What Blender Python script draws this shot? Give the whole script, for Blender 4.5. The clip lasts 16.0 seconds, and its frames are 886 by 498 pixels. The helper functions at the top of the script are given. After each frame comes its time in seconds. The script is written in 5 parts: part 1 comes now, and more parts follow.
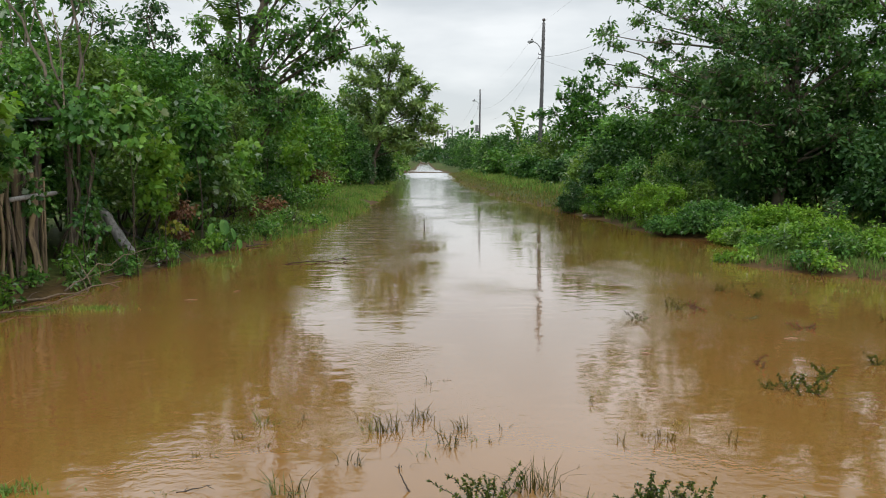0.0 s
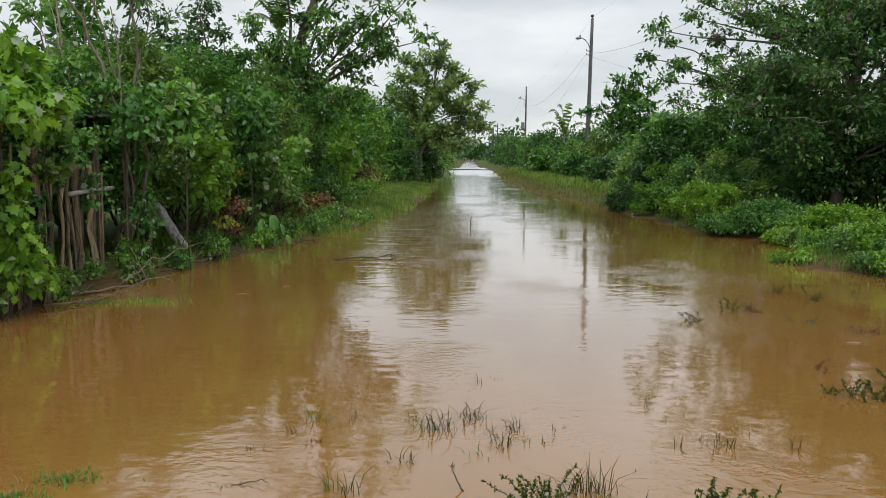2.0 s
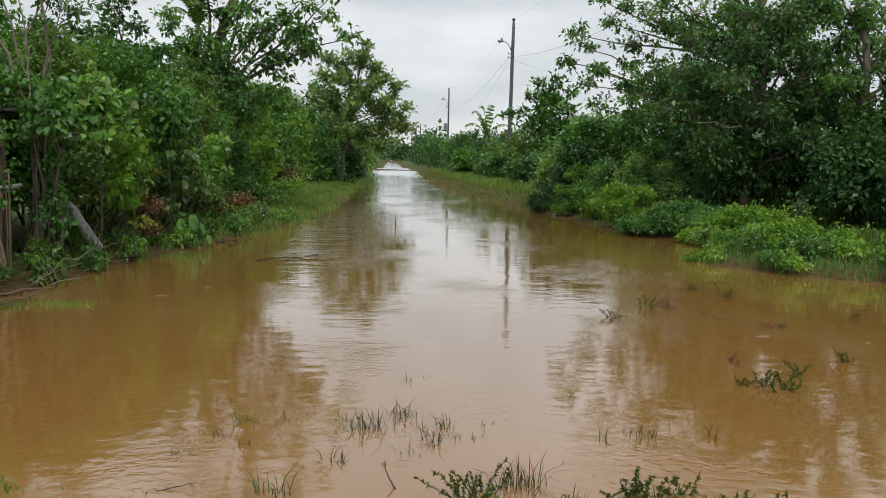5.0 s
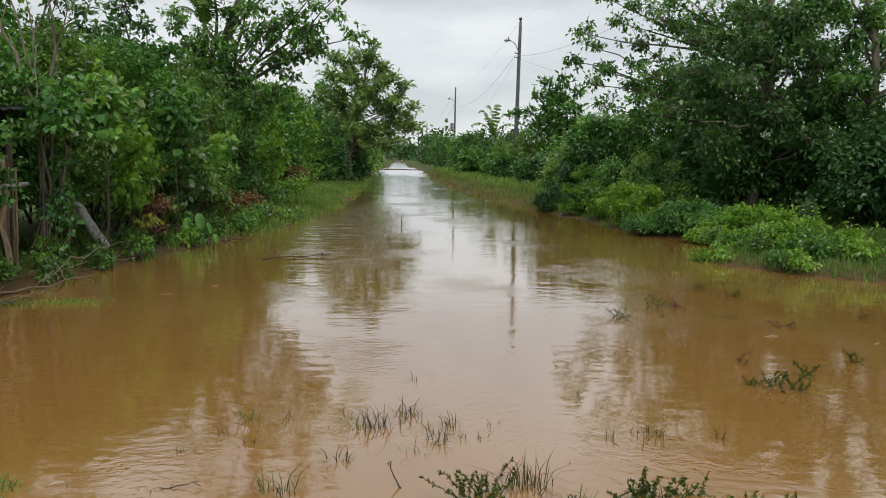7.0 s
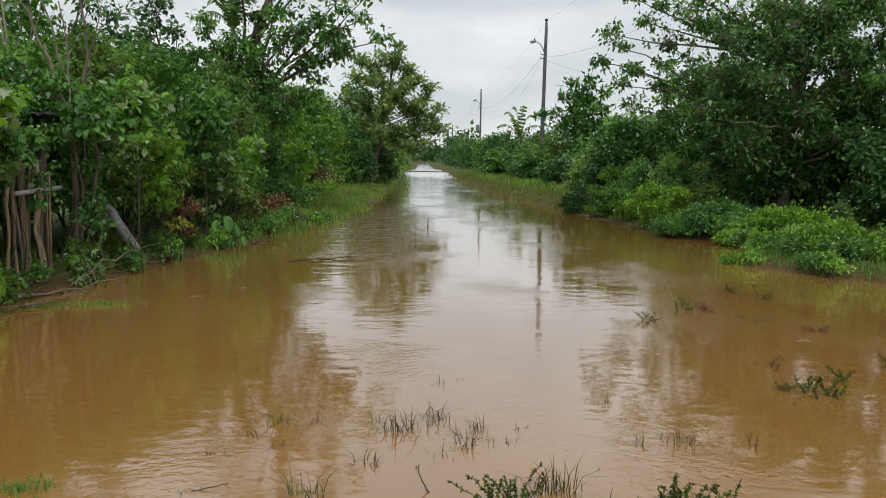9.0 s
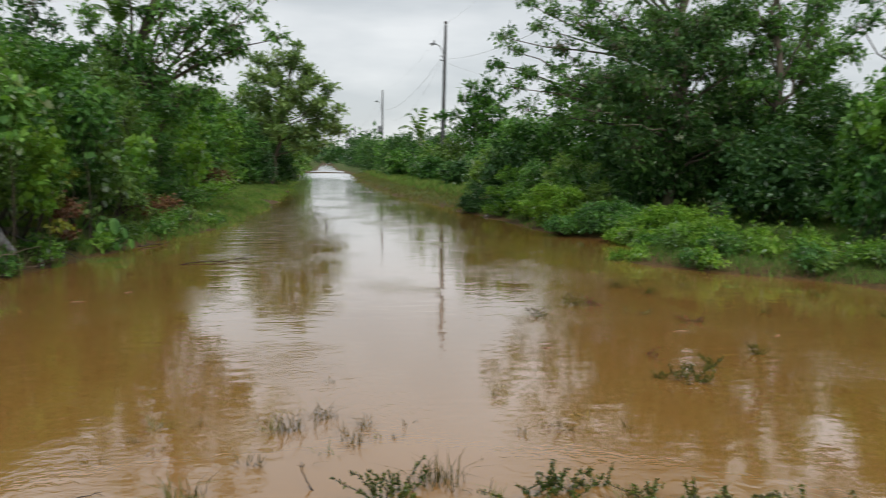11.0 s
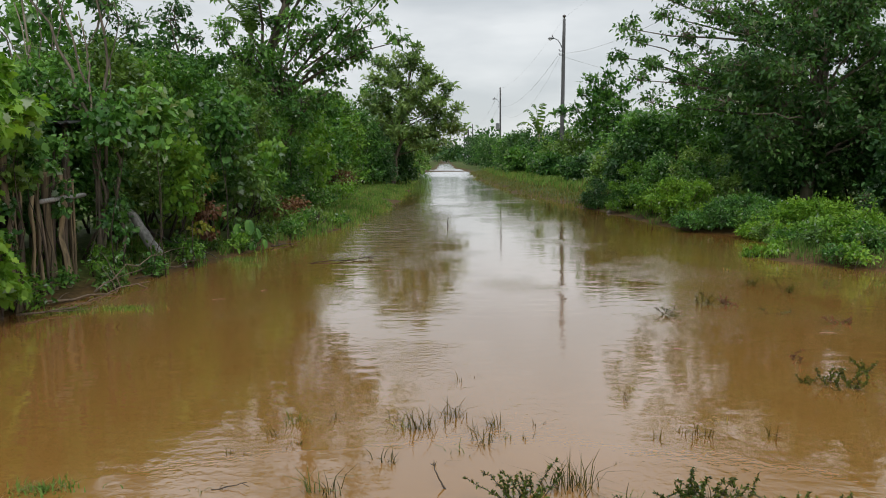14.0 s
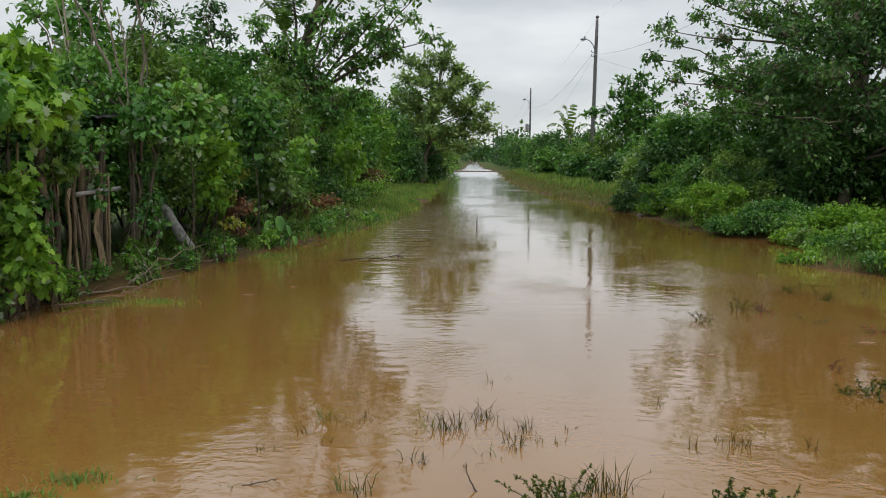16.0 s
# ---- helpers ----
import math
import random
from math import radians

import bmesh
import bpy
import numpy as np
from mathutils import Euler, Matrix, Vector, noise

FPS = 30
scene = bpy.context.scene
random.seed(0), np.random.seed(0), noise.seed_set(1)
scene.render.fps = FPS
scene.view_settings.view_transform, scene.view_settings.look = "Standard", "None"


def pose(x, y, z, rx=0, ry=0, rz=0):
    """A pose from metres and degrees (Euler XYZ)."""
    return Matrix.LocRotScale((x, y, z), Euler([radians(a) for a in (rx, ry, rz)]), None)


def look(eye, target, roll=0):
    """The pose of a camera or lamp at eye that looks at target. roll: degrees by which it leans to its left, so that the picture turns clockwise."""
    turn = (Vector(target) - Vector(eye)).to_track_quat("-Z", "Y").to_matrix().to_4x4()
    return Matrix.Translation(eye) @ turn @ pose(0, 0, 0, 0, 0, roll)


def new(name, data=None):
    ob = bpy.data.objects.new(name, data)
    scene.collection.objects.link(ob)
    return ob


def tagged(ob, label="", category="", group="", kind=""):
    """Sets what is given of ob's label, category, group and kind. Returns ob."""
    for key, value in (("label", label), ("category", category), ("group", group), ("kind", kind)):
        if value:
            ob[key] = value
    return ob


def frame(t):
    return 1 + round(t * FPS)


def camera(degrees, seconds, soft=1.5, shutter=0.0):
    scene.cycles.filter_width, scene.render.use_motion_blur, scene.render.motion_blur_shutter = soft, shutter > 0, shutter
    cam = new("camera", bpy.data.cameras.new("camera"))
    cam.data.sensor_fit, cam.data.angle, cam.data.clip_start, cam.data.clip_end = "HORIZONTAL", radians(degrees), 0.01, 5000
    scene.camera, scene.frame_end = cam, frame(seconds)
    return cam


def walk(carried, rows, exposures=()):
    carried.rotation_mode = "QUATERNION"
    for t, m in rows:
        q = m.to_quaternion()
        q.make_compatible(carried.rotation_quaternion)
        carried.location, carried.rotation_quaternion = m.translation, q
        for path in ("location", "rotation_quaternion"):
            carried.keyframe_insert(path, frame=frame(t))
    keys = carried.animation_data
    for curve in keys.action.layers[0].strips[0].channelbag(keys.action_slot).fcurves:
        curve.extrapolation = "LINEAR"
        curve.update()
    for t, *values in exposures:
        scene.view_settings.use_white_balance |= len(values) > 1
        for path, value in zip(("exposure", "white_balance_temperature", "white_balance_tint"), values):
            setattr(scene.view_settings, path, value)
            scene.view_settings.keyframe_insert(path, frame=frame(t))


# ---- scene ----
cam = camera(60.5, 16.0, soft=1.0, shutter=0.4)
PATH = [
    (0, (-0.005, -0.065, 1.699), (0.044, 1.92, 1.462), 0.0),
    (0.5, (-0.014, -0.031, 1.688), (-0.026, 1.955, 1.448), -0.2),
    (1, (-0.033, -0.04, 1.695), (-0.09, 1.945, 1.455), -0.1),
    (1.5, (-0.05, -0.038, 1.695), (-0.112, 1.946, 1.453), 0.3),
    (2, (-0.068, -0.019, 1.691), (-0.134, 1.965, 1.447), 0.2),
    (2.5, (-0.09, -0.028, 1.695), (-0.156, 1.956, 1.452), 0.4),
    (3, (-0.098, -0.037, 1.693), (-0.158, 1.948, 1.449), 0.7),
    (3.5, (-0.115, -0.043, 1.684), (-0.022, 1.941, 1.443), 1.1),
    (4, (-0.122, -0.04, 1.682), (0.015, 1.941, 1.441), 0.9),
    (6.5, (-0.095, -0.042, 1.68), (0.037, 1.939, 1.439), 0.6),
    (7, (-0.109, -0.016, 1.67), (0.011, 1.966, 1.428), 0.8),
    (7.5, (-0.112, -0.007, 1.665), (-0.046, 1.977, 1.422), 0.5),
    (8, (-0.124, -0.002, 1.671), (-0.069, 1.983, 1.43), 0.5),
    (10.5, (-0.08, -0.021, 1.68), (-0.03, 1.964, 1.444), 0.6),
    (11, (-0.007, -0.06, 1.662), (0.296, 1.903, 1.43), 0.7),
    (11.5, (0.012, -0.077, 1.671), (0.423, 1.866, 1.434), 1.0),
    (12, (-0.01, -0.069, 1.67), (0.394, 1.875, 1.432), 0.9),
    (12.5, (-0.053, -0.012, 1.655), (0.165, 1.961, 1.411), 0.1),
    (13, (-0.068, -0.018, 1.661), (-0.066, 1.968, 1.421), -0.6),
    (13.5, (-0.058, -0.013, 1.651), (-0.066, 1.972, 1.411), -0.7),
    (14, (-0.065, -0.024, 1.671), (-0.072, 1.961, 1.432), -0.8),
    (14.5, (-0.086, -0.015, 1.666), (-0.095, 1.971, 1.427), -0.6),
    (15, (-0.093, -0.01, 1.652), (-0.118, 1.976, 1.413), 0.3),
    (15.5, (-0.118, 0.005, 1.677), (-0.159, 1.99, 1.436), 0.3),
    (16, (-0.113, 0.02, 1.663), (-0.19, 2.005, 1.424), 0.1),
]
walk(cam, [(t, look(eye, target, roll)) for t, eye, target, roll in PATH],
     exposures=((0, 0.50), (2, 0.44), (4, 0.39), (7, 0.38), (10.5, 0.35), (14, 0.31), (16, 0.31)))

# ---- world and light: a bright overcast sky ----
world = bpy.data.worlds.new("overcast_sky")
scene.world = world
world.use_nodes = True
wn, wl = world.node_tree.nodes, world.node_tree.links
wn.clear()
w_out = wn.new("ShaderNodeOutputWorld")
w_bg = wn.new("ShaderNodeBackground")
w_sky = wn.new("ShaderNodeTexSky")
w_sky.sky_type, w_sky.sun_disc = "NISHITA", False
w_sky.sun_elevation, w_sky.sun_rotation = radians(58), radians(200)
w_tc = wn.new("ShaderNodeTexCoord")
w_sep = wn.new("ShaderNodeSeparateXYZ")
wl.new(w_tc.outputs["Generated"], w_sep.inputs[0])
w_map = wn.new("ShaderNodeMapping")
w_map.inputs["Scale"].default_value = (1.6, 1.6, 6.0)
wl.new(w_tc.outputs["Generated"], w_map.inputs[0])
w_noise = wn.new("ShaderNodeTexNoise")
w_noise.inputs["Scale"].default_value, w_noise.inputs["Detail"].default_value = 1.7, 5.0
wl.new(w_map.outputs[0], w_noise.inputs["Vector"])
w_ramp = wn.new("ShaderNodeValToRGB")
w_ramp.color_ramp.elements[0].position, w_ramp.color_ramp.elements[0].color = 0.40, (0.500, 0.528, 0.545, 1)
w_ramp.color_ramp.elements[1].position, w_ramp.color_ramp.elements[1].color = 0.60, (0.685, 0.702, 0.708, 1)
wl.new(w_noise.outputs[0], w_ramp.inputs[0])
w_grad = wn.new("ShaderNodeMapRange")
w_grad.inputs[1].default_value, w_grad.inputs[2].default_value = 0.2, 0.48
w_grad.inputs[3].default_value, w_grad.inputs[4].default_value = 1.0, 1.32
wl.new(w_sep.outputs[2], w_grad.inputs[0])
w_mul = wn.new("ShaderNodeVectorMath")
w_mul.operation = "SCALE"
wl.new(w_ramp.outputs[0], w_mul.inputs[0])
wl.new(w_grad.outputs[0], w_mul.inputs["Scale"])
w_dim = wn.new("ShaderNodeVectorMath")
w_dim.operation = "SCALE"
w_dim.inputs["Scale"].default_value = 0.1
wl.new(w_sky.outputs[0], w_dim.inputs[0])
w_mix = wn.new("ShaderNodeMix")
w_mix.data_type = "RGBA"
w_mix.inputs[0].default_value = 0.9
wl.new(w_dim.outputs[0], w_mix.inputs[6])
wl.new(w_mul.outputs[0], w_mix.inputs[7])
wl.new(w_mix.outputs[2], w_bg.inputs[0])
w_bg.inputs[1].default_value = 1.0
wl.new(w_bg.outputs[0], w_out.inputs[0])

sun_data = bpy.data.lights.new("sun", "SUN")
sun_data.energy, sun_data.angle, sun_data.color = 1.45, radians(25), (1.0, 0.97, 0.92)
sun = new("sun", sun_data)
sun.matrix_world = look((4, -8, 30), (0, 8, 0))


# ---- materials ----
def mat(name):
    m = bpy.data.materials.new(name)
    m.use_nodes = True
    n = m.node_tree.nodes
    return m, n, m.node_tree.links, n["Principled BSDF"]


def noise_node(n, l, scale, detail=4.0, vec=None, rough=0.55):
    t = n.new("ShaderNodeTexNoise")
    t.inputs["Scale"].default_value, t.inputs["Detail"].default_value = scale, detail
    t.inputs["Roughness"].default_value = rough
    if vec is not None:
        l.new(vec, t.inputs["Vector"])
    return t


def ramp_node(n, l, fac, stops):
    r = n.new("ShaderNodeValToRGB")
    els = r.color_ramp.elements
    while len(els) < len(stops):
        els.new(0.5)
    for e, (p, c) in zip(els, stops):
        e.position, e.color = p, (*c, 1)
    l.new(fac, r.inputs[0])
    return r


def coords(n, l, scale=(1, 1, 1)):
    tc = n.new("ShaderNodeTexCoord")
    mp = n.new("ShaderNodeMapping")
    mp.inputs["Scale"].default_value = scale
    l.new(tc.outputs["Object"], mp.inputs[0])
    return mp.outputs[0]


def math_node(n, l, op, a, b):
    m = n.new("ShaderNodeMath")
    m.operation = op
    for i, v in enumerate((a, b)):
        if isinstance(v, (int, float)):
            m.inputs[i].default_value = v
        else:
            l.new(v, m.inputs[i])
    return m.outputs[0]


def leaf_material(name, dark, mid, light, pale=(0.24, 0.31, 0.19), pale_share=0.06, through_share=0.34, rough=0.46, shine=0.27):
    """Leaves: each one of its own green, a few turned over and pale, doubling as painted glints, light passing through.
    """
    m, n, l, bsdf = mat(name)
    geo = n.new("ShaderNodeNewGeometry")
    big = noise_node(n, l, 1.25, 4.0, coords(n, l))
    mixed = math_node(n, l, "ADD", math_node(n, l, "MULTIPLY", geo.outputs["Random Per Island"], 0.34),
                      math_node(n, l, "MULTIPLY", big.outputs[0], 1.3))
    mixed = math_node(n, l, "SUBTRACT", mixed, 0.18)
    # light and dark stops set apart to paint highlights and shade into the greens
    tone = ramp_node(n, l, mixed, [(0.26, dark), (0.56, mid), (0.88, light)])
    turned = math_node(n, l, "GREATER_THAN", math_node(n, l, "FRACT", math_node(n, l, "MULTIPLY", geo.outputs["Random Per Island"], 17.3), 0), 1 - pale_share)
    mix = n.new("ShaderNodeMix")
    mix.data_type = "RGBA"
    l.new(turned, mix.inputs[0])
    l.new(tone.outputs[0], mix.inputs[6])
    mix.inputs[7].default_value = (*pale, 1)
    info = n.new("ShaderNodeObjectInfo")
    own = ramp_node(n, l, info.outputs["Random"], [(0.0, (0.80, 0.86, 1.0)), (0.5, (1.02, 1.02, 1.2)), (1.0, (1.20, 1.15, 1.15))])
    tint = n.new("ShaderNodeMix")
    tint.data_type, tint.blend_type = "RGBA", "MULTIPLY"
    tint.inputs[0].default_value = 1.0
    l.new(mix.outputs[2], tint.inputs[6])
    l.new(own.outputs[0], tint.inputs[7])
    mix = tint
    l.new(mix.outputs[2], bsdf.inputs["Base Color"])
    bsdf.inputs["Roughness"].default_value = rough
    bsdf.inputs["Specular IOR Level"].default_value = shine
    tr = n.new("ShaderNodeBsdfTranslucent")
    warm = n.new("ShaderNodeMix")
    warm.data_type, warm.blend_type = "RGBA", "MULTIPLY"
    warm.inputs[0].default_value = 1.0
    l.new(mix.outputs[2], warm.inputs[6])
    warm.inputs[7].default_value = (1.3, 1.35, 0.6, 1)
    l.new(warm.outputs[2], tr.inputs[0])
    ms = n.new("ShaderNodeMixShader")
    ms.inputs[0].default_value = through_share
    l.new(bsdf.outputs[0], ms.inputs[1])
    l.new(tr.outputs[0], ms.inputs[2])
    l.new(ms.outputs[0], n["Material Output"].inputs[0])
    return m


LEAF_MID = leaf_material("leaf_mid_green", (0.014, 0.044, 0.013), (0.054, 0.152, 0.028), (0.165, 0.33, 0.060))
LEAF_DARK = leaf_material("leaf_dark_green", (0.013, 0.040, 0.014), (0.036, 0.100, 0.026), (0.085, 0.18, 0.042), pale_share=0.04)
LEAF_BRIGHT = leaf_material("leaf_bright_green", (0.030, 0.095, 0.014), (0.095, 0.22, 0.024), (0.21, 0.36, 0.045))
LEAF_LIME = leaf_material("leaf_lime_green", (0.042, 0.110, 0.014), (0.115, 0.245, 0.026), (0.23, 0.37, 0.05), pale_share=0.03, shine=0.2)
LEAF_OLIVE = leaf_material("leaf_olive_green", (0.026, 0.060, 0.014), (0.080, 0.160, 0.030), (0.19, 0.30, 0.06), pale_share=0.08)
# pale olive leaves, lightened further in colour in place of distance haze
LEAF_OLIVE_HAZED = leaf_material("leaf_olive_hazed", (0.060, 0.115, 0.034), (0.145, 0.235, 0.060), (0.29, 0.39, 0.12), pale_share=0.1)
LEAF_YELLOW = leaf_material("leaf_yellowing", (0.07, 0.12, 0.015), (0.17, 0.22, 0.03), (0.36, 0.33, 0.04), pale_share=0.0)
LEAF_DRY = leaf_material("leaf_dry_brown", (0.05, 0.025, 0.013), (0.11, 0.05, 0.022), (0.18, 0.10, 0.04), pale_share=0.0, through_share=0.15)
GRASS = leaf_material("grass_green", (0.052, 0.112, 0.021), (0.105, 0.20, 0.036), (0.20, 0.29, 0.065), pale=(0.24, 0.20, 0.08), pale_share=0.12, rough=0.6, shine=0.12)
GRASS_DULL = leaf_material("grass_muddy_green", (0.024, 0.021, 0.006), (0.050, 0.042, 0.011), (0.105, 0.085, 0.024), pale=(0.15, 0.125, 0.07), pale_share=0.12, through_share=0.2, rough=0.9, shine=0.0)
GRASS_OLIVE = leaf_material("grass_olive", (0.058, 0.074, 0.018), (0.108, 0.132, 0.032), (0.18, 0.195, 0.052), pale=(0.22, 0.15, 0.06), pale_share=0.15, rough=0.65, shine=0.08)


def wood_material(name, dark, light, scale=7.0, stretch=0.12, rough=0.85):
    m, n, l, bsdf = mat(name)
    v = coords(n, l, (1, 1, stretch))
    grain = noise_node(n, l, scale * 4, 6.0, v)
    stain = noise_node(n, l, 1.7, 3.0, coords(n, l))
    f = math_node(n, l, "ADD", math_node(n, l, "MULTIPLY", grain.outputs[0], 0.6), math_node(n, l, "MULTIPLY", stain.outputs[0], 0.4))
    info = n.new("ShaderNodeObjectInfo")
    f = math_node(n, l, "ADD", f, math_node(n, l, "MULTIPLY", math_node(n, l, "SUBTRACT", info.outputs["Random"], 0.5), 0.16))
    c = ramp_node(n, l, f, [(0.36, dark), (0.64, light)])
    l.new(c.outputs[0], bsdf.inputs["Base Color"])
    bsdf.inputs["Roughness"].default_value = rough
    b = n.new("ShaderNodeBump")
    b.inputs["Strength"].default_value, b.inputs["Distance"].default_value = 0.6, 0.01
    l.new(grain.outputs[0], b.inputs["Height"])
    l.new(b.outputs[0], bsdf.inputs["Normal"])
    return m


BARK = wood_material("bark_grey_brown", (0.045, 0.035, 0.026), (0.17, 0.14, 0.10))
BARK_PALE = wood_material("bark_pale", (0.10, 0.085, 0.06), (0.28, 0.24, 0.18))
TWIG = wood_material("twig_brown", (0.022, 0.016, 0.010), (0.07, 0.048, 0.03))
STAKE = wood_material("weathered_stake", (0.035, 0.026, 0.018), (0.17, 0.125, 0.085))
STAKE_PALE = wood_material("yellowed_stake", (0.075, 0.056, 0.032), (0.27, 0.20, 0.11))
GREY_WOOD = wood_material("grey_timber", (0.15, 0.145, 0.14), (0.44, 0.43, 0.41))
POLE_WOOD = wood_material("pole_timber", (0.045, 0.045, 0.047), (0.105, 0.105, 0.108))


def plain_material(name, colour, rough=0.5, metal=0.0):
    m, n, l, bsdf = mat(name)
    v = noise_node(n, l, 9.0, 5.0, coords(n, l))
    c = ramp_node(n, l, v.outputs[0], [(0.3, tuple(0.7 * k for k in colour)), (0.7, tuple(min(1, 1.2 * k) for k in colour))])
    l.new(c.outputs[0], bsdf.inputs["Base Color"])
    bsdf.inputs["Roughness"].default_value, bsdf.inputs["Metallic"].default_value = rough, metal
    return m


METAL = plain_material("galvanised_metal", (0.22, 0.23, 0.24), 0.5, 0.6)
DARK_METAL = plain_material("dark_sheet_metal", (0.05, 0.05, 0.055), 0.5, 0.3)
PORCELAIN = plain_material("brown_porcelain", (0.06, 0.04, 0.035), 0.25)
CABLE = plain_material("cable_grey", (0.42, 0.43, 0.44), 0.6)
LAMP_GLASS = plain_material("lamp_glass", (0.6, 0.62, 0.63), 0.2)
STONE = plain_material("pale_stone", (0.19, 0.17, 0.145), 0.85)
LEAF_DULL = leaf_material("leaf_dull", (0.028, 0.038, 0.010), (0.058, 0.080, 0.019), (0.13, 0.15, 0.04), pale=(0.14, 0.10, 0.06), pale_share=0.15, through_share=0.3)
WEED_LEAF = leaf_material("weed_leaf", (0.026, 0.036, 0.008), (0.060, 0.082, 0.014), (0.125, 0.15, 0.03), pale_share=0.02, through_share=0.25, rough=0.8, shine=0.05)
PETAL = leaf_material("petal_white", (0.16, 0.20, 0.12), (0.24, 0.28, 0.18), (0.34, 0.37, 0.27), pale_share=0.0)
DRIFT = plain_material("drift_wood", (0.24, 0.19, 0.14), 0.8)


def ground_material():
    m, n, l, bsdf = mat("wet_soil_and_grass")
    v = coords(n, l)
    big, fine = noise_node(n, l, 0.5, 5.0, v), noise_node(n, l, 12.0, 6.0, v)
    sep = n.new("ShaderNodeSeparateXYZ")
    l.new(v, sep.inputs[0])
    mud = ramp_node(n, l, fine.outputs[0], [(0.3, (0.045, 0.030, 0.013)), (0.7, (0.105, 0.068, 0.028))])
    turf = ramp_node(n, l, fine.outputs[0], [(0.3, (0.035, 0.055, 0.014)), (0.7, (0.085, 0.11, 0.03))])
    wet = n.new("ShaderNodeMapRange")
    wet.inputs[1].default_value, wet.inputs[2].default_value = 0.05, 0.17
    l.new(math_node(n, l, "ADD", sep.outputs[2], math_node(n, l, "MULTIPLY", math_node(n, l, "SUBTRACT", big.outputs[0], 0.5), 0.16)), wet.inputs[0])
    mix = n.new("ShaderNodeMix")
    mix.data_type = "RGBA"
    l.new(wet.outputs[0], mix.inputs[0])
    l.new(mud.outputs[0], mix.inputs[6])
    l.new(turf.outputs[0], mix.inputs[7])
    l.new(mix.outputs[2], bsdf.inputs["Base Color"])
    rr = n.new("ShaderNodeMapRange")
    rr.inputs[3].default_value, rr.inputs[4].default_value = 0.75, 0.95
    l.new(wet.outputs[0], rr.inputs[0])
    l.new(rr.outputs[0], bsdf.inputs["Roughness"])
    bsdf.inputs["Specular IOR Level"].default_value = 0.12
    b = n.new("ShaderNodeBump")
    b.inputs["Strength"].default_value, b.inputs["Distance"].default_value = 0.7, 0.03
    l.new(fine.outputs[0], b.inputs["Height"])
    l.new(b.outputs[0], bsdf.inputs["Normal"])
    return m


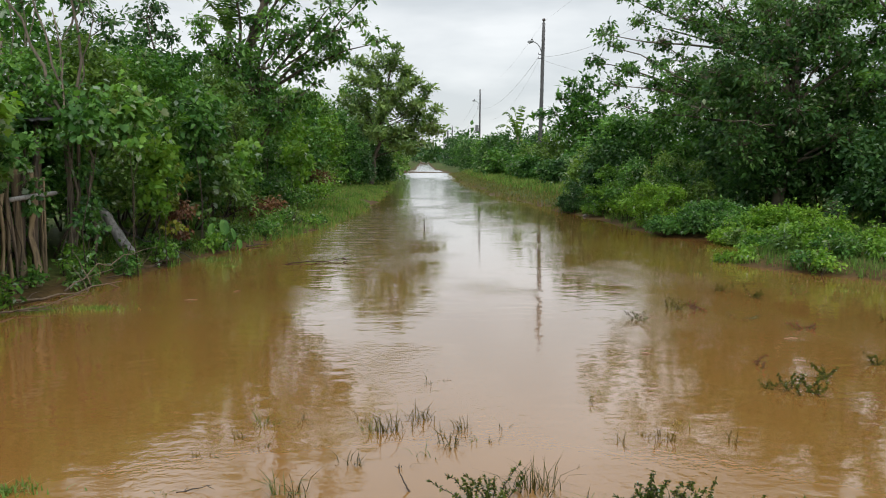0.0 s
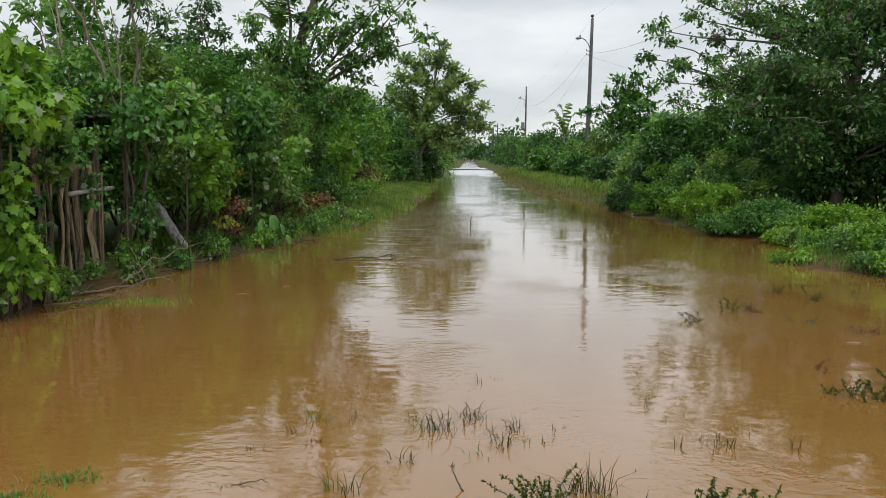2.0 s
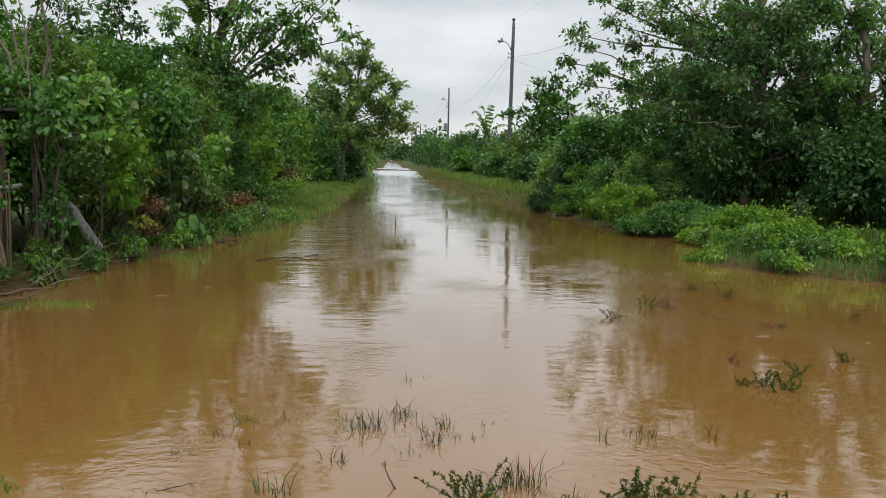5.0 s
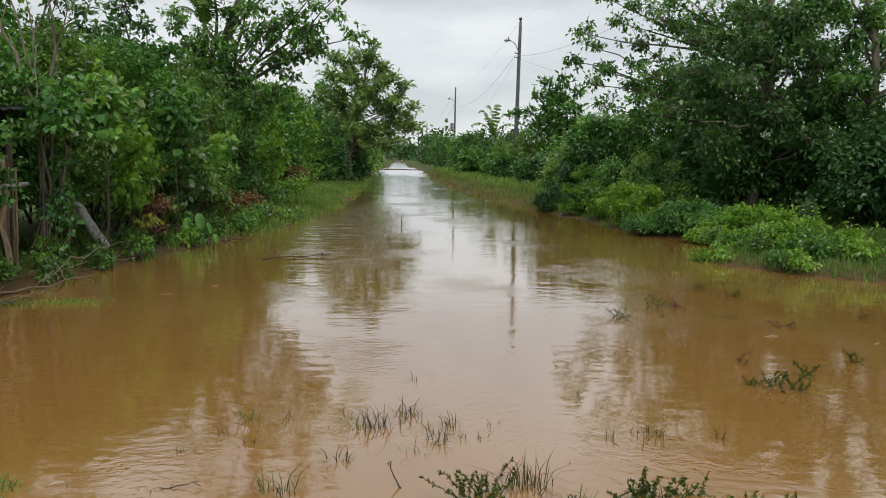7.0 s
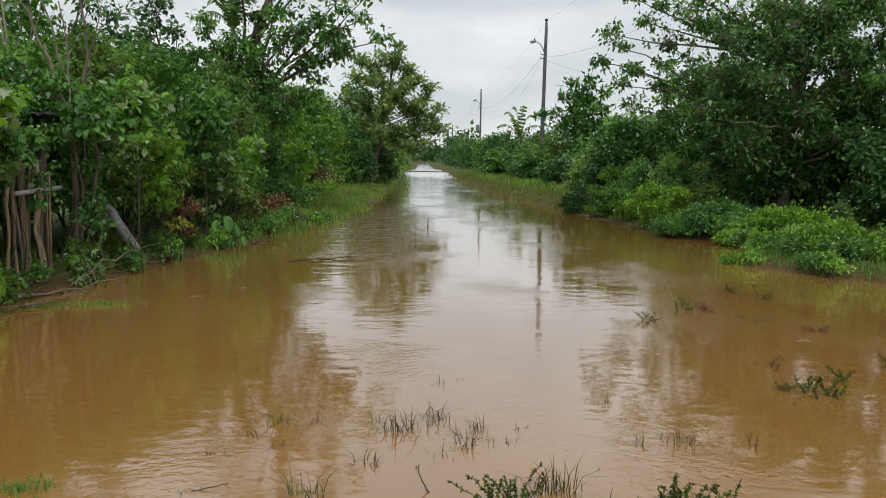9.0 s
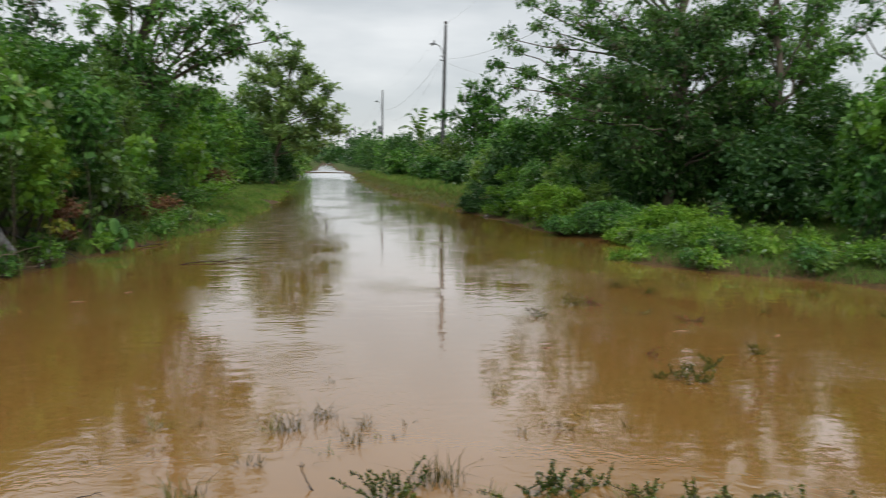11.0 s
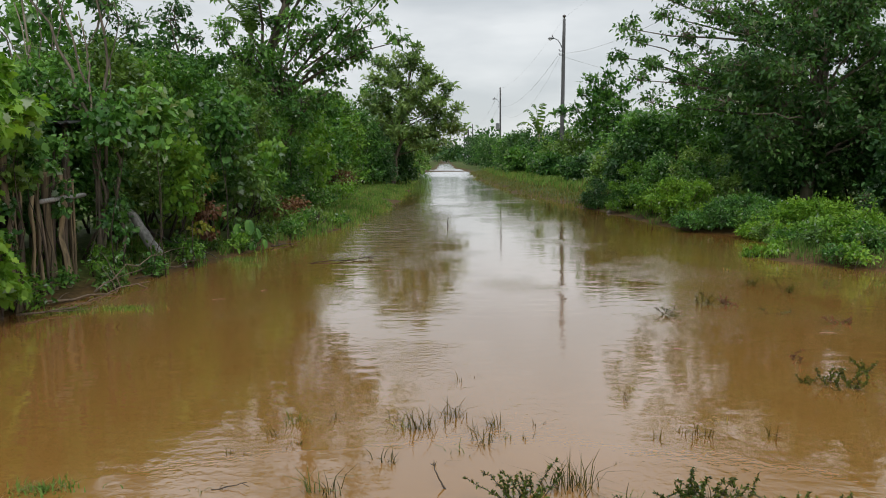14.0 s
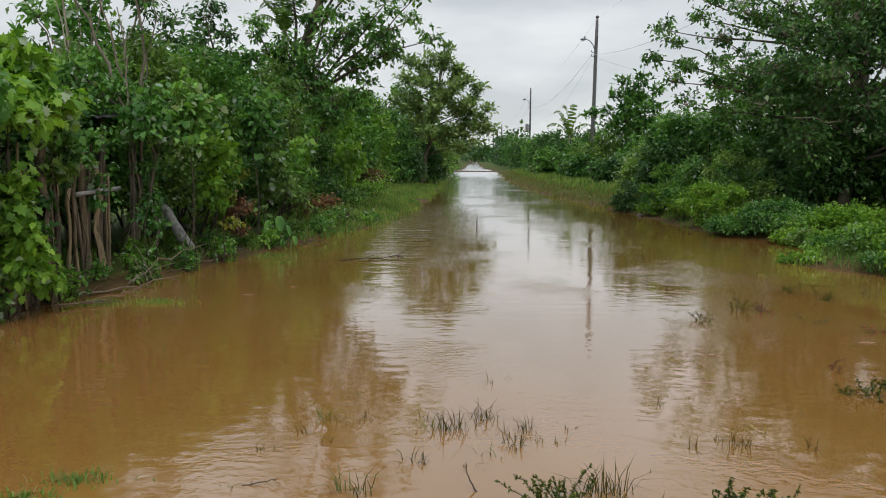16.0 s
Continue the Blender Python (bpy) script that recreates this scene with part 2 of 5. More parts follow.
def water_material():
    """Silt-laden flood water: opaque brown under a glossy skin with patches of ripples."""
    m, n, l, bsdf = mat("muddy_flood_water")
    v = coords(n, l)
    silt = noise_node(n, l, 0.35, 4.0, v)
    c = ramp_node(n, l, silt.outputs[0], [(0.3, (0.214, 0.105, 0.0265)), (0.7, (0.246, 0.124, 0.0350))])
    # slow swell, then wind ripples in patches
    swell = noise_node(n, l, 1.3, 2.0, coords(n, l, (0.8, 1.3, 1)))
    wavelet = noise_node(n, l, 5.0, 1.0, coords(n, l, (0.7, 1.3, 1)))
    ripple = noise_node(n, l, 13.0, 3.0, coords(n, l, (0.95, 1.15, 1)))
    fine = noise_node(n, l, 28.0, 2.0, coords(n, l, (0.8, 1.3, 1)))
    patch = noise_node(n, l, 0.42, 3.0, coords(n, l, (1.0, 0.7, 1)))
    pr = n.new("ShaderNodeMapRange")
    pr.inputs[1].default_value, pr.inputs[2].default_value = 0.49, 0.66
    pr.inputs[3].default_value, pr.inputs[4].default_value = 0.08, 1.0
    l.new(patch.outputs[0], pr.inputs[0])
    calm = n.new("ShaderNodeMapRange")
    calm.inputs[1].default_value, calm.inputs[2].default_value = 8.0, 17.0
    calm.inputs[3].default_value, calm.inputs[4].default_value = 1.0, 0.5
    way = n.new("ShaderNodeSeparateXYZ")
    l.new(v, way.inputs[0])
    l.new(way.outputs[1], calm.inputs[0])
    small = math_node(n, l, "ADD", math_node(n, l, "MULTIPLY", ripple.outputs[0], 0.60), math_node(n, l, "MULTIPLY", fine.outputs[0], 0.12))
    h = math_node(n, l, "ADD", math_node(n, l, "ADD", math_node(n, l, "MULTIPLY", swell.outputs[0], 0.16), math_node(n, l, "MULTIPLY", wavelet.outputs[0], 0.11)), math_node(n, l, "MULTIPLY", math_node(n, l, "MULTIPLY", small, calm.outputs[0]), pr.outputs[0]))
    # the shallow run over the crown of the road is choppier
    sep = n.new("ShaderNodeSeparateXYZ")
    l.new(v, sep.inputs[0])
    edge = noise_node(n, l, 0.35, 3.0, coords(n, l, (1.0, 0.25, 1)))
    along = math_node(n, l, "ADD", sep.outputs[1], math_node(n, l, "MULTIPLY", math_node(n, l, "SUBTRACT", edge.outputs[0], 0.5), 34.0))
    start, stop = n.new("ShaderNodeMapRange"), n.new("ShaderNodeMapRange")
    start.inputs[1].default_value, start.inputs[2].default_value = 58.0, 76.0
    l.new(along, start.inputs[0])
    stop.inputs[1].default_value, stop.inputs[2].default_value = 96.0, 112.0
    stop.inputs[3].default_value, stop.inputs[4].default_value = 1.0, 0.45
    l.new(along, stop.inputs[0])
    a = math_node(n, l, "MULTIPLY", start.outputs[0], stop.outputs[0])
    chop = noise_node(n, l, 5.0, 3.0, v)
    h = math_node(n, l, "ADD", h, math_node(n, l, "MULTIPLY", math_node(n, l, "MULTIPLY", chop.outputs[0], a), 1.2))
    # a breeze roughens the water off the hedge bank in streaks
    dx = math_node(n, l, "DIVIDE", math_node(n, l, "ADD", sep.outputs[0], 1.35), 1.7)
    dy = math_node(n, l, "DIVIDE", math_node(n, l, "SUBTRACT", sep.outputs[1], 20.0), 10.0)
    gust = math_node(n, l, "MAXIMUM", math_node(n, l, "SUBTRACT", 1.0, math_node(n, l, "ADD", math_node(n, l, "MULTIPLY", dx, dx), math_node(n, l, "MULTIPLY", dy, dy))), 0.0)
    streak = noise_node(n, l, 1.6, 3.0, coords(n, l, (0.9, 2.2, 1)))
    h = math_node(n, l, "ADD", h, math_node(n, l, "MULTIPLY", math_node(n, l, "MULTIPLY", streak.outputs[0], gust), 1.6))
    b = n.new("ShaderNodeBump")
    b.inputs["Strength"].default_value, b.inputs["Distance"].default_value = 1.0, 0.02
    l.new(h, b.inputs["Height"])
    body = n.new("ShaderNodeBsdfDiffuse")
    l.new(c.outputs[0], body.inputs["Color"])
    skin = n.new("ShaderNodeBsdfGlossy")
    fine_far = n.new("ShaderNodeMapRange")
    fine_far.inputs[1].default_value, fine_far.inputs[2].default_value = 6.0, 50.0
    fine_far.inputs[3].default_value, fine_far.inputs[4].default_value = 0.025, 0.10
    l.new(way.outputs[1], fine_far.inputs[0])
    l.new(math_node(n, l, "ADD", fine_far.outputs[0], math_node(n, l, "ADD", math_node(n, l, "MULTIPLY", a, 0.13), math_node(n, l, "MULTIPLY", gust, 0.07))), skin.inputs["Roughness"])
    skin.inputs["Color"].default_value = (1, 1, 1, 1)
    l.new(b.outputs[0], skin.inputs["Normal"])
    facing = n.new("ShaderNodeLayerWeight")
    soft_bump = n.new("ShaderNodeBump")
    soft_bump.inputs["Strength"].default_value, soft_bump.inputs["Distance"].default_value = 0.2, 0.02
    l.new(h, soft_bump.inputs["Height"])
    l.new(soft_bump.outputs[0], facing.inputs["Normal"])
    gloss = math_node(n, l, "MINIMUM", math_node(n, l, "ADD", math_node(n, l, "MULTIPLY", math_node(n, l, "POWER", facing.outputs["Facing"], 3.1), 1.04), 0.015), 0.98)
    both = n.new("ShaderNodeMixShader")
    l.new(gloss, both.inputs[0])
    l.new(body.outputs[0], both.inputs[1])
    l.new(skin.outputs[0], both.inputs[2])
    l.new(both.outputs[0], n["Material Output"].inputs[0])
    n.remove(bsdf)
    return m


SOIL, WATER = ground_material(), water_material()


# ---- mesh helpers ----
def thing(name, x, y, z, label, category, group="", kind=""):
    e = new(name)
    e.location = (x, y, z)
    e.empty_display_size = 0.2
    return tagged(e, label, category, group, kind)


def raw_mesh(name, verts, faces, material, smooth=False):
    """A mesh from an array of places and an array (or list) of faces."""
    me = bpy.data.meshes.new(name)
    verts = np.asarray(verts, dtype=np.float32)
    if isinstance(faces, np.ndarray):
        k = faces.shape[1]
        me.vertices.add(len(verts))
        me.vertices.foreach_set("co", verts.ravel())
        me.loops.add(faces.size)
        me.loops.foreach_set("vertex_index", faces.astype(np.int32).ravel())
        me.polygons.add(len(faces))
        me.polygons.foreach_set("loop_start", np.arange(0, faces.size, k, dtype=np.int32))
        me.polygons.foreach_set("loop_total", np.full(len(faces), k, dtype=np.int32))
        me.update(calc_edges=True)
    else:
        me.from_pydata([tuple(v) for v in verts], [], faces)
        me.update()
    if smooth:
        me.polygons.foreach_set("use_smooth", np.ones(len(me.polygons), dtype=bool))
    me.materials.append(material)
    return me


def part_mesh(name, me, parent, label="", kind=""):
    ob = new(name, me)
    ob.parent = parent
    return tagged(ob, label, "", "", kind)


def part(name, bm, material, parent, label=""):
    me = bpy.data.meshes.new(name)
    bm.to_mesh(me)
    bm.free()
    me.materials.append(material)
    return part_mesh(name, me, parent, label)


def unit(a):
    return a / np.maximum(np.linalg.norm(a, axis=-1, keepdims=True), 1e-6)


def tube_data(points, radii, sides=7):
    """Rings along a path: verts and faces of a tapered, closed tube."""
    p = np.asarray(points, float)
    d = unit(np.gradient(p, axis=0))
    ref = np.array((0.0, 1.0, 0.0)) if abs(d[0][1]) < 0.9 else np.array((1.0, 0.0, 0.0))
    u = unit(np.cross(d, ref))
    w = np.cross(d, u)
    ang = np.linspace(0, 2 * math.pi, sides, endpoint=False)
    ring = np.cos(ang)[None, :, None] * u[:, None, :] + np.sin(ang)[None, :, None] * w[:, None, :]
    v = (p[:, None, :] + ring * np.asarray(radii)[:, None, None]).reshape(-1, 3)
    f = []
    for i in range(len(p) - 1):
        for j in range(sides):
            k = (j + 1) % sides
            f.append((i * sides + j, i * sides + k, (i + 1) * sides + k, (i + 1) * sides + j))
    f.append(tuple(range(sides - 1, -1, -1)))
    f.append(tuple((len(p) - 1) * sides + j for j in range(sides)))
    return v, f


def tubes_mesh(name, tubes, material):
    vs, fs, at = [], [], 0
    for v, f in tubes:
        vs.append(v)
        fs += [tuple(i + at for i in q) for q in f]
        at += len(v)
    return raw_mesh(name, np.concatenate(vs), fs, material, True)


def bent(rng, a, b, n=6, bow=0.12, lift=0.0):
    """A slightly crooked path from a to b."""
    a, b = np.asarray(a, float), np.asarray(b, float)
    s = np.linspace(0, 1, n)[:, None]
    L = np.linalg.norm(b - a)
    side = rng.normal(size=3) * bow * L
    side[2] = side[2] * 0.4 + lift * L
    p = a + (b - a) * s + side * (4 * s * (1 - s)) * 0.5
    p[1:-1] += rng.normal(size=(n - 2, 3)) * 0.018 * L
    return p


def sprays(rng, centres, radii, twigs, per, size, flat=0.85, droop=0.35, rise=0.15, shell=0.42, cap=0.7):
    """Leaves in twiggy clumps: places, ways, lengths; and the twigs' two ends."""
    c = np.asarray(centres, float)
    k = len(c)
    d = rng.normal(size=(k, twigs, 3))
    d = unit(d)
    d[..., 2] = np.where((d[..., 2] < 0) & (rng.random((k, twigs)) < cap), -d[..., 2], d[..., 2]) * flat + rise
    d = unit(d)
    ln = np.asarray(radii, float)[:, None] * rng.uniform(0.55, 1.15, (k, twigs))
    s = (np.arange(per) + 0.7) / per
    s = shell + (1 - shell) * s
    p = c[:, None, None, :] + d[:, :, None, :] * (ln[:, :, None] * s)[..., None]
    p = p + rng.normal(size=p.shape) * size * 0.45
    w = d[:, :, None, :] * 0.55 + rng.normal(size=p.shape) * 0.55
    w[..., 2] -= droop
    z = size * rng.uniform(0.6, 1.3, p.shape[:3])
    return p.reshape(-1, 3), unit(w.reshape(-1, 3)), z.ravel(), np.repeat(c, twigs, axis=0), (c[:, None, :] + d * ln[..., None]).reshape(-1, 3)


def leaves_mesh(name, rng, p, w, z, material, ratio=0.55, fold=0.18, oval=False, lobed=False):
    """Every leaf a small folded blade of four triangles, of six where it grows close by, or a five-lobed vine leaf."""
    n = len(p)
    up = np.array((0.0, 0.0, 1.0)) + rng.normal(size=(n, 3)) * 0.55
    side = unit(np.cross(w, up))
    nor = np.cross(side, w)
    L = z[:, None]
    half = L * ratio * 0.5 * rng.uniform(0.75, 1.2, (n, 1))
    lift = nor * half * fold * 2
    if lobed:
        outline = ((0.0, 0.0), (-0.14, 0.62), (0.12, 0.50), (0.34, 1.0), (0.50, 0.52), (0.72, 0.62), (0.74, 0.28), (1.0, 0.0))
        rim = outline + tuple((a, -b) for a, b in outline[-2:0:-1])
        v = np.stack([p + w * L * 0.36] + [p + w * L * a + side * half * b + lift * abs(b) * 0.7 - nor * L * 0.16 * max(a, 0) ** 2 for a, b in rim], axis=1)
        k = len(rim)
        t = np.array([(0, 1 + i, 1 + (i + 1) % k) for i in range(k)])
    elif oval:
        v = np.stack([p, p + w * L * 0.28 - side * half * 0.92 + lift, p + w * L * 0.28 + side * half * 0.92 + lift, p + w * L * 0.5,
                      p + w * L * 0.66 - side * half * 0.72 + lift * 0.6 - nor * L * 0.04, p + w * L * 0.66 + side * half * 0.72 + lift * 0.6 - nor * L * 0.04, p + w * L - nor * L * 0.16], axis=1)
        t = np.array([(0, 3, 1), (1, 3, 4), (4, 3, 6), (0, 2, 3), (2, 5, 3), (5, 6, 3)])
    else:
        v = np.stack([p, p + w * L * 0.42 - side * half + lift, p + w * L * 0.5, p + w * L * 0.42 + side * half + lift, p + w * L - nor * L * 0.12], axis=1)
        t = np.array([(0, 2, 1), (0, 3, 2), (1, 2, 4), (2, 3, 4)])
    f = (np.arange(n)[:, None, None] * v.shape[1] + t[None]).reshape(-1, 3)
    return raw_mesh(name, v.reshape(-1, 3), f, material)


def twigs_mesh(name, a, b, r, material):
    """Thin three-sided twigs from a to b, running to a point."""
    n = len(a)
    d = unit(b - a)
    u = unit(np.cross(d, np.array((0.31, 0.2, 0.93))))
    w = np.cross(d, u)
    v = np.stack([a + u * r, a - u * r * 0.5 + w * r * 0.87, a - u * r * 0.5 - w * r * 0.87, b], axis=1).reshape(-1, 3)
    t = np.array([(0, 1, 3), (1, 2, 3), (2, 0, 3)])
    f = (np.arange(n)[:, None, None] * 4 + t[None]).reshape(-1, 3)
    return raw_mesh(name, v, f, material)


def blades_mesh(name, rng, p, height, width, material, lean=0.35, rooted=False):
    """Grass: bent blades of three triangles on the points p."""
    n = len(p)
    h = (height * rng.uniform(0.5, 1.25, n))[:, None]
    ang = rng.uniform(0, 2 * math.pi, n)
    out = np.stack([np.cos(ang), np.sin(ang), np.zeros(n)], axis=1)
    side = np.stack([-np.sin(ang), np.cos(ang), np.zeros(n)], axis=1) * width * 0.5
    ln = (rng.uniform(0.1, 1.0, n) * lean)[:, None]
    upv = np.array((0, 0, 1.0))
    mid = p + upv * h * 0.55 + out * h * ln * 0.35
    tip = p + upv * h * (1 - 0.3 * ln) + out * h * ln * 1.15
    v = np.stack([p - side, p + side, mid - side * 0.8, mid + side * 0.8, tip], axis=1).reshape(-1, 3)
    t = np.array([(0, 1, 3), (0, 3, 2), (2, 3, 4)])
    f = (np.arange(n)[:, None, None] * 5 + t[None]).reshape(-1, 3)
    if rooted:
        # the blades of one tuft meet in its root below the water
        v = np.concatenate([v, [p.mean(axis=0) - np.array((0, 0, 0.05))]])
        k = np.arange(n) * 5
        f = np.concatenate([f, np.stack([k + 1, k, np.full(n, len(v) - 1)], axis=1)])
    return raw_mesh(name, v, f, material)


# ---- plan: the banks of the flooded lane ----
L_Y = (-30, 0, 8, 9.3, 10.6, 11.5, 14.3, 16.4, 20, 25.7, 42, 66, 80, 98, 110, 900)
L_X = (-7.0, -6.0, -4.9, -4.6, -4.25, -4.15, -3.6, -3.1, -2.35, -2.0, -2.05, -2.5, -2.8, -2.7, -1.3, -1.2)
R_Y = (-30, 0, 8.4, 9.6, 10.1, 10.9, 11.9, 13.2, 15.4, 16.3, 17.8, 21, 24, 35.6, 55, 80, 98, 118, 900)
R_X = (10.5, 9.8, 7.9, 7.2, 6.6, 5.6, 4.9, 5.8, 6.4, 5.5, 5.05, 4.8, 4.5, 3.2, 2.5, 2.7, 2.6, 1.4, 1.3)


def shore_left(y):
    return np.interp(y, L_Y, L_X)


def shore_right(y):
    return np.interp(y, R_Y, R_X)


def wobble(x, y):
    return (np.sin(x * 1.7 + 0.6 * np.sin(y * 1.1)) * np.cos(y * 1.3 + 0.8 * np.sin(x * 0.7)) * 0.6 + np.sin(x * 4.1 + y * 2.7) * 0.25
            + np.sin(x * 0.43 - y * 0.37) * 0.4)


def ground_z(x, y):
    x, y = np.asarray(x, float), np.asarray(y, float)
    out = np.maximum(shore_left(y) - x, x - shore_right(y)) + 0.22 * wobble(x * 1.5, y * 1.5)
    bank = 0.34 * (1 - np.exp(-np.maximum(out, 0) / 1.0)) + 0.03 * wobble(x, y) * np.clip(out, 0, 1)
    bed = -0.16 * (1 - np.exp(-np.maximum(-out, 0) / 0.8))
    far = np.clip((y - 84) / 6, 0, 1)
    bed = bed * (1 - far) + far * (np.interp(y, (84, 88, 97, 101, 165, 172, 400), (-0.02, 0.012, 0.012, -0.03, -0.03, 0.0, 0.0)) + 0.022 * wobble(x * 0.6, y * 0.12))
    near = np.clip((2.3 - y + 0.5 * wobble(x * 0.9, y * 0.7)) / 2.0, 0, 1)
    bed = bed * (1 - near) + near * 0.05
    return np.where(out > 0, bank, bed)


def build_ground():
    xs = np.concatenate([[-3000, -900, -300, -120, -60, -35], np.arange(-24, -9, 1.0), np.arange(-9, 11, 0.25), np.arange(11, 24, 1.0), [35, 60, 120, 300, 900, 3000]])
    ys = np.concatenate([[-3000, -600, -120, -40, -20], np.arange(-10, 2, 1.0), np.arange(2, 30, 0.25), np.arange(30, 90, 0.8), np.arange(90, 260, 3.0), [300, 400, 600, 1000, 3000]])
    X, Y = np.meshgrid(xs, ys)
    Z = ground_z(X, Y)
    v = np.stack([X, Y, Z], axis=-1).reshape(-1, 3)
    nx, ny = len(xs), len(ys)
    i = (np.arange(ny - 1)[:, None] * nx + np.arange(nx - 1)[None]).ravel()
    f = np.stack([i, i + 1, i + nx + 1, i + nx], axis=1)
    ob = new("ground", raw_mesh("ground", v, f, SOIL, True))
    tagged(ob, "wet brown soil and turf banks beside the flooded lane", "ground", kind="structure")
    w = new("water", raw_mesh("water", [(-60, -40, 0), (60, -40, 0), (60, 300, 0), (-60, 300, 0)], np.array([[0, 1, 2, 3]]), WATER))
    tagged(w, "still muddy brown flood water covering the lane", "flood water", kind="structure")


build_ground()


# ---- plants ----
def scatter(rng, n, cx, cy, rx, ry, z0, z1, hollow=0.35):
    """Clump centres that fill the outside of an upright, domed bush."""
    m = n * 3
    a = rng.uniform(0, 2 * math.pi, m)
    t = rng.uniform(0, 1, m)
    dome = np.sqrt(np.clip(1 - np.maximum(t - 0.35, 0) ** 2 / 0.46, 0.03, 1))
    r = np.sqrt(rng.uniform(hollow ** 2, 1, m)) * dome
    c = np.stack([cx + np.cos(a) * r * rx, cy + np.sin(a) * r * ry, z0 + (z1 - z0) * t], axis=1)
    # keep the clumps apart, so that shade shows between them
    pick = [0]
    near = np.linalg.norm(c - c[0], axis=1)
    for _ in range(n - 1):
        k = int(np.argmax(near * rng.uniform(0.6, 1.0, m)))
        pick.append(k)
        near = np.minimum(near, np.linalg.norm(c - c[k], axis=1))
    return c[pick]


def shrub(seed, x, y, rx, ry, h, leaf, size, label, clumps=30, twigs=13, per=7, ratio=0.55, stems=4, z0=0.12, clump_r=None, group="roadside shrubs",
          name="shrub", category="shrub", droop=0.35, rise=0.15, bark=TWIG, shoots=14, oval=False):
    rng = np.random.default_rng(seed)
    z = float(ground_z(x, y))
    e = thing(name, x, y, z, label, category, group)
    cr = clump_r or 0.26 * (rx + ry) * 0.5 + 0.16
    c = scatter(rng, clumps, 0, 0, rx * 0.8, ry * 0.8, z0 + cr * 0.4, h - cr * 0.6)
    p, w, s, ta, tb = sprays(rng, c, cr * rng.uniform(0.75, 1.3, clumps), twigs, per, size, droop=droop, rise=rise)
    if shoots:
        # long leafy shoots that break the outline
        pick = rng.choice(clumps, shoots)
        base = c[pick] + rng.normal(size=(shoots, 3)) * cr * 0.4
        way = unit(np.stack([rng.normal(size=shoots) * 0.55, rng.normal(size=shoots) * 0.55, rng.uniform(0.25, 1.0, shoots)], axis=1))
        ln = cr * rng.uniform(1.2, 2.1, shoots)
        k = 9
        st = np.linspace(0.3, 1.0, k)
        sp = (base[:, None, :] + way[:, None, :] * (ln[:, None] * st)[..., None] + rng.normal(size=(shoots, k, 3)) * size * 0.25).reshape(-1, 3)
        sw = unit(np.repeat(way, k, axis=0) * 0.5 + rng.normal(size=(shoots * k, 3)) * 0.6 - np.array((0, 0, droop * 0.6)))
        p, w, s = np.concatenate([p, sp]), np.concatenate([w, sw]), np.concatenate([s, size * rng.uniform(0.6, 1.2, shoots * k)])
        part_mesh("shoot_wood", twigs_mesh("shoot_wood", base, base + way * ln[:, None], 0.008, bark), e, kind="stuff")
    p[:, 2] = np.maximum(p[:, 2], 0.04)
    part_mesh("foliage", leaves_mesh("foliage", rng, p, w, s, leaf, ratio, 0.18, oval), e)
    pick = rng.choice(clumps, min(stems, clumps), replace=False)
    for i in pick:
        foot = np.array((c[i][0] * 0.25 + rng.normal() * 0.06, c[i][1] * 0.25 + rng.normal() * 0.06, -0.1))
        part_mesh("stem", tubes_mesh("stem", [tube_data(bent(rng, foot, c[i], 6, 0.15), np.linspace(0.022, 0.006, 6) * (0.6 + h * 0.22), 5)], bark), e)
    return e


def tree(seed, x, y, base_r, top, limbs, leaf, size, label, clump_r=0.55, twigs=14, per=6, ratio=0.5, along=3, bark=BARK, name="tree", flat=0.6, droop=0.5,
         group="roadside trees", bow=0.10, rise=0.1, fork=0.3):
    """A tapered trunk to top (offset from the foot), limbs to the given offsets with their clumps' sizes, twigs and leaves."""
    rng = np.random.default_rng(seed)
    e = thing(name, x, y, float(ground_z(x, y)), label, "tree", group)
    tp = bent(rng, (0, 0, -0.15), top, 9, bow)
    part_mesh("trunk", tubes_mesh("trunk", [tube_data(tp, np.linspace(base_r, base_r * 0.25, 9), 9)], bark), e)
    cs, rs = [np.array(top, float)], [clump_r * 0.9]
    for lx, ly, lz, k in limbs:
        end = np.array((lx, ly, lz), float)
        frac = np.clip(fork + 0.6 * (lz / max(top[2], 1)) - 0.18, 0.15, 0.92)
        i = int(frac * 8)
        q = bent(rng, tp[i], end, 7, 0.12, 0.05)
        part_mesh("limb", tubes_mesh("limb", [tube_data(q, np.linspace(base_r * 0.3, 0.009, 7), 6)], bark), e)
        for s in np.linspace(1.0, 0.55, along):
            j = s * 6
            a = int(min(j, 5))
            at = q[a] + (q[a + 1] - q[a]) * (j - a)
            cs.append(at + rng.normal(size=3) * 0.25 * clump_r * (s < 0.99))
            rs.append(clump_r * k * rng.uniform(0.7, 1.1) * (0.75 if s < 0.99 else 1.0))
    p, w, s, ta, tb = sprays(rng, np.array(cs), np.array(rs), twigs, per, size, flat=flat, droop=droop, rise=rise)
    part_mesh("twig_spray", twigs_mesh("twig_spray", ta, tb, 0.009, bark), e, kind="stuff")
    part_mesh("crown", leaves_mesh("crown", rng, p, w, s, leaf, ratio), e)
    return e


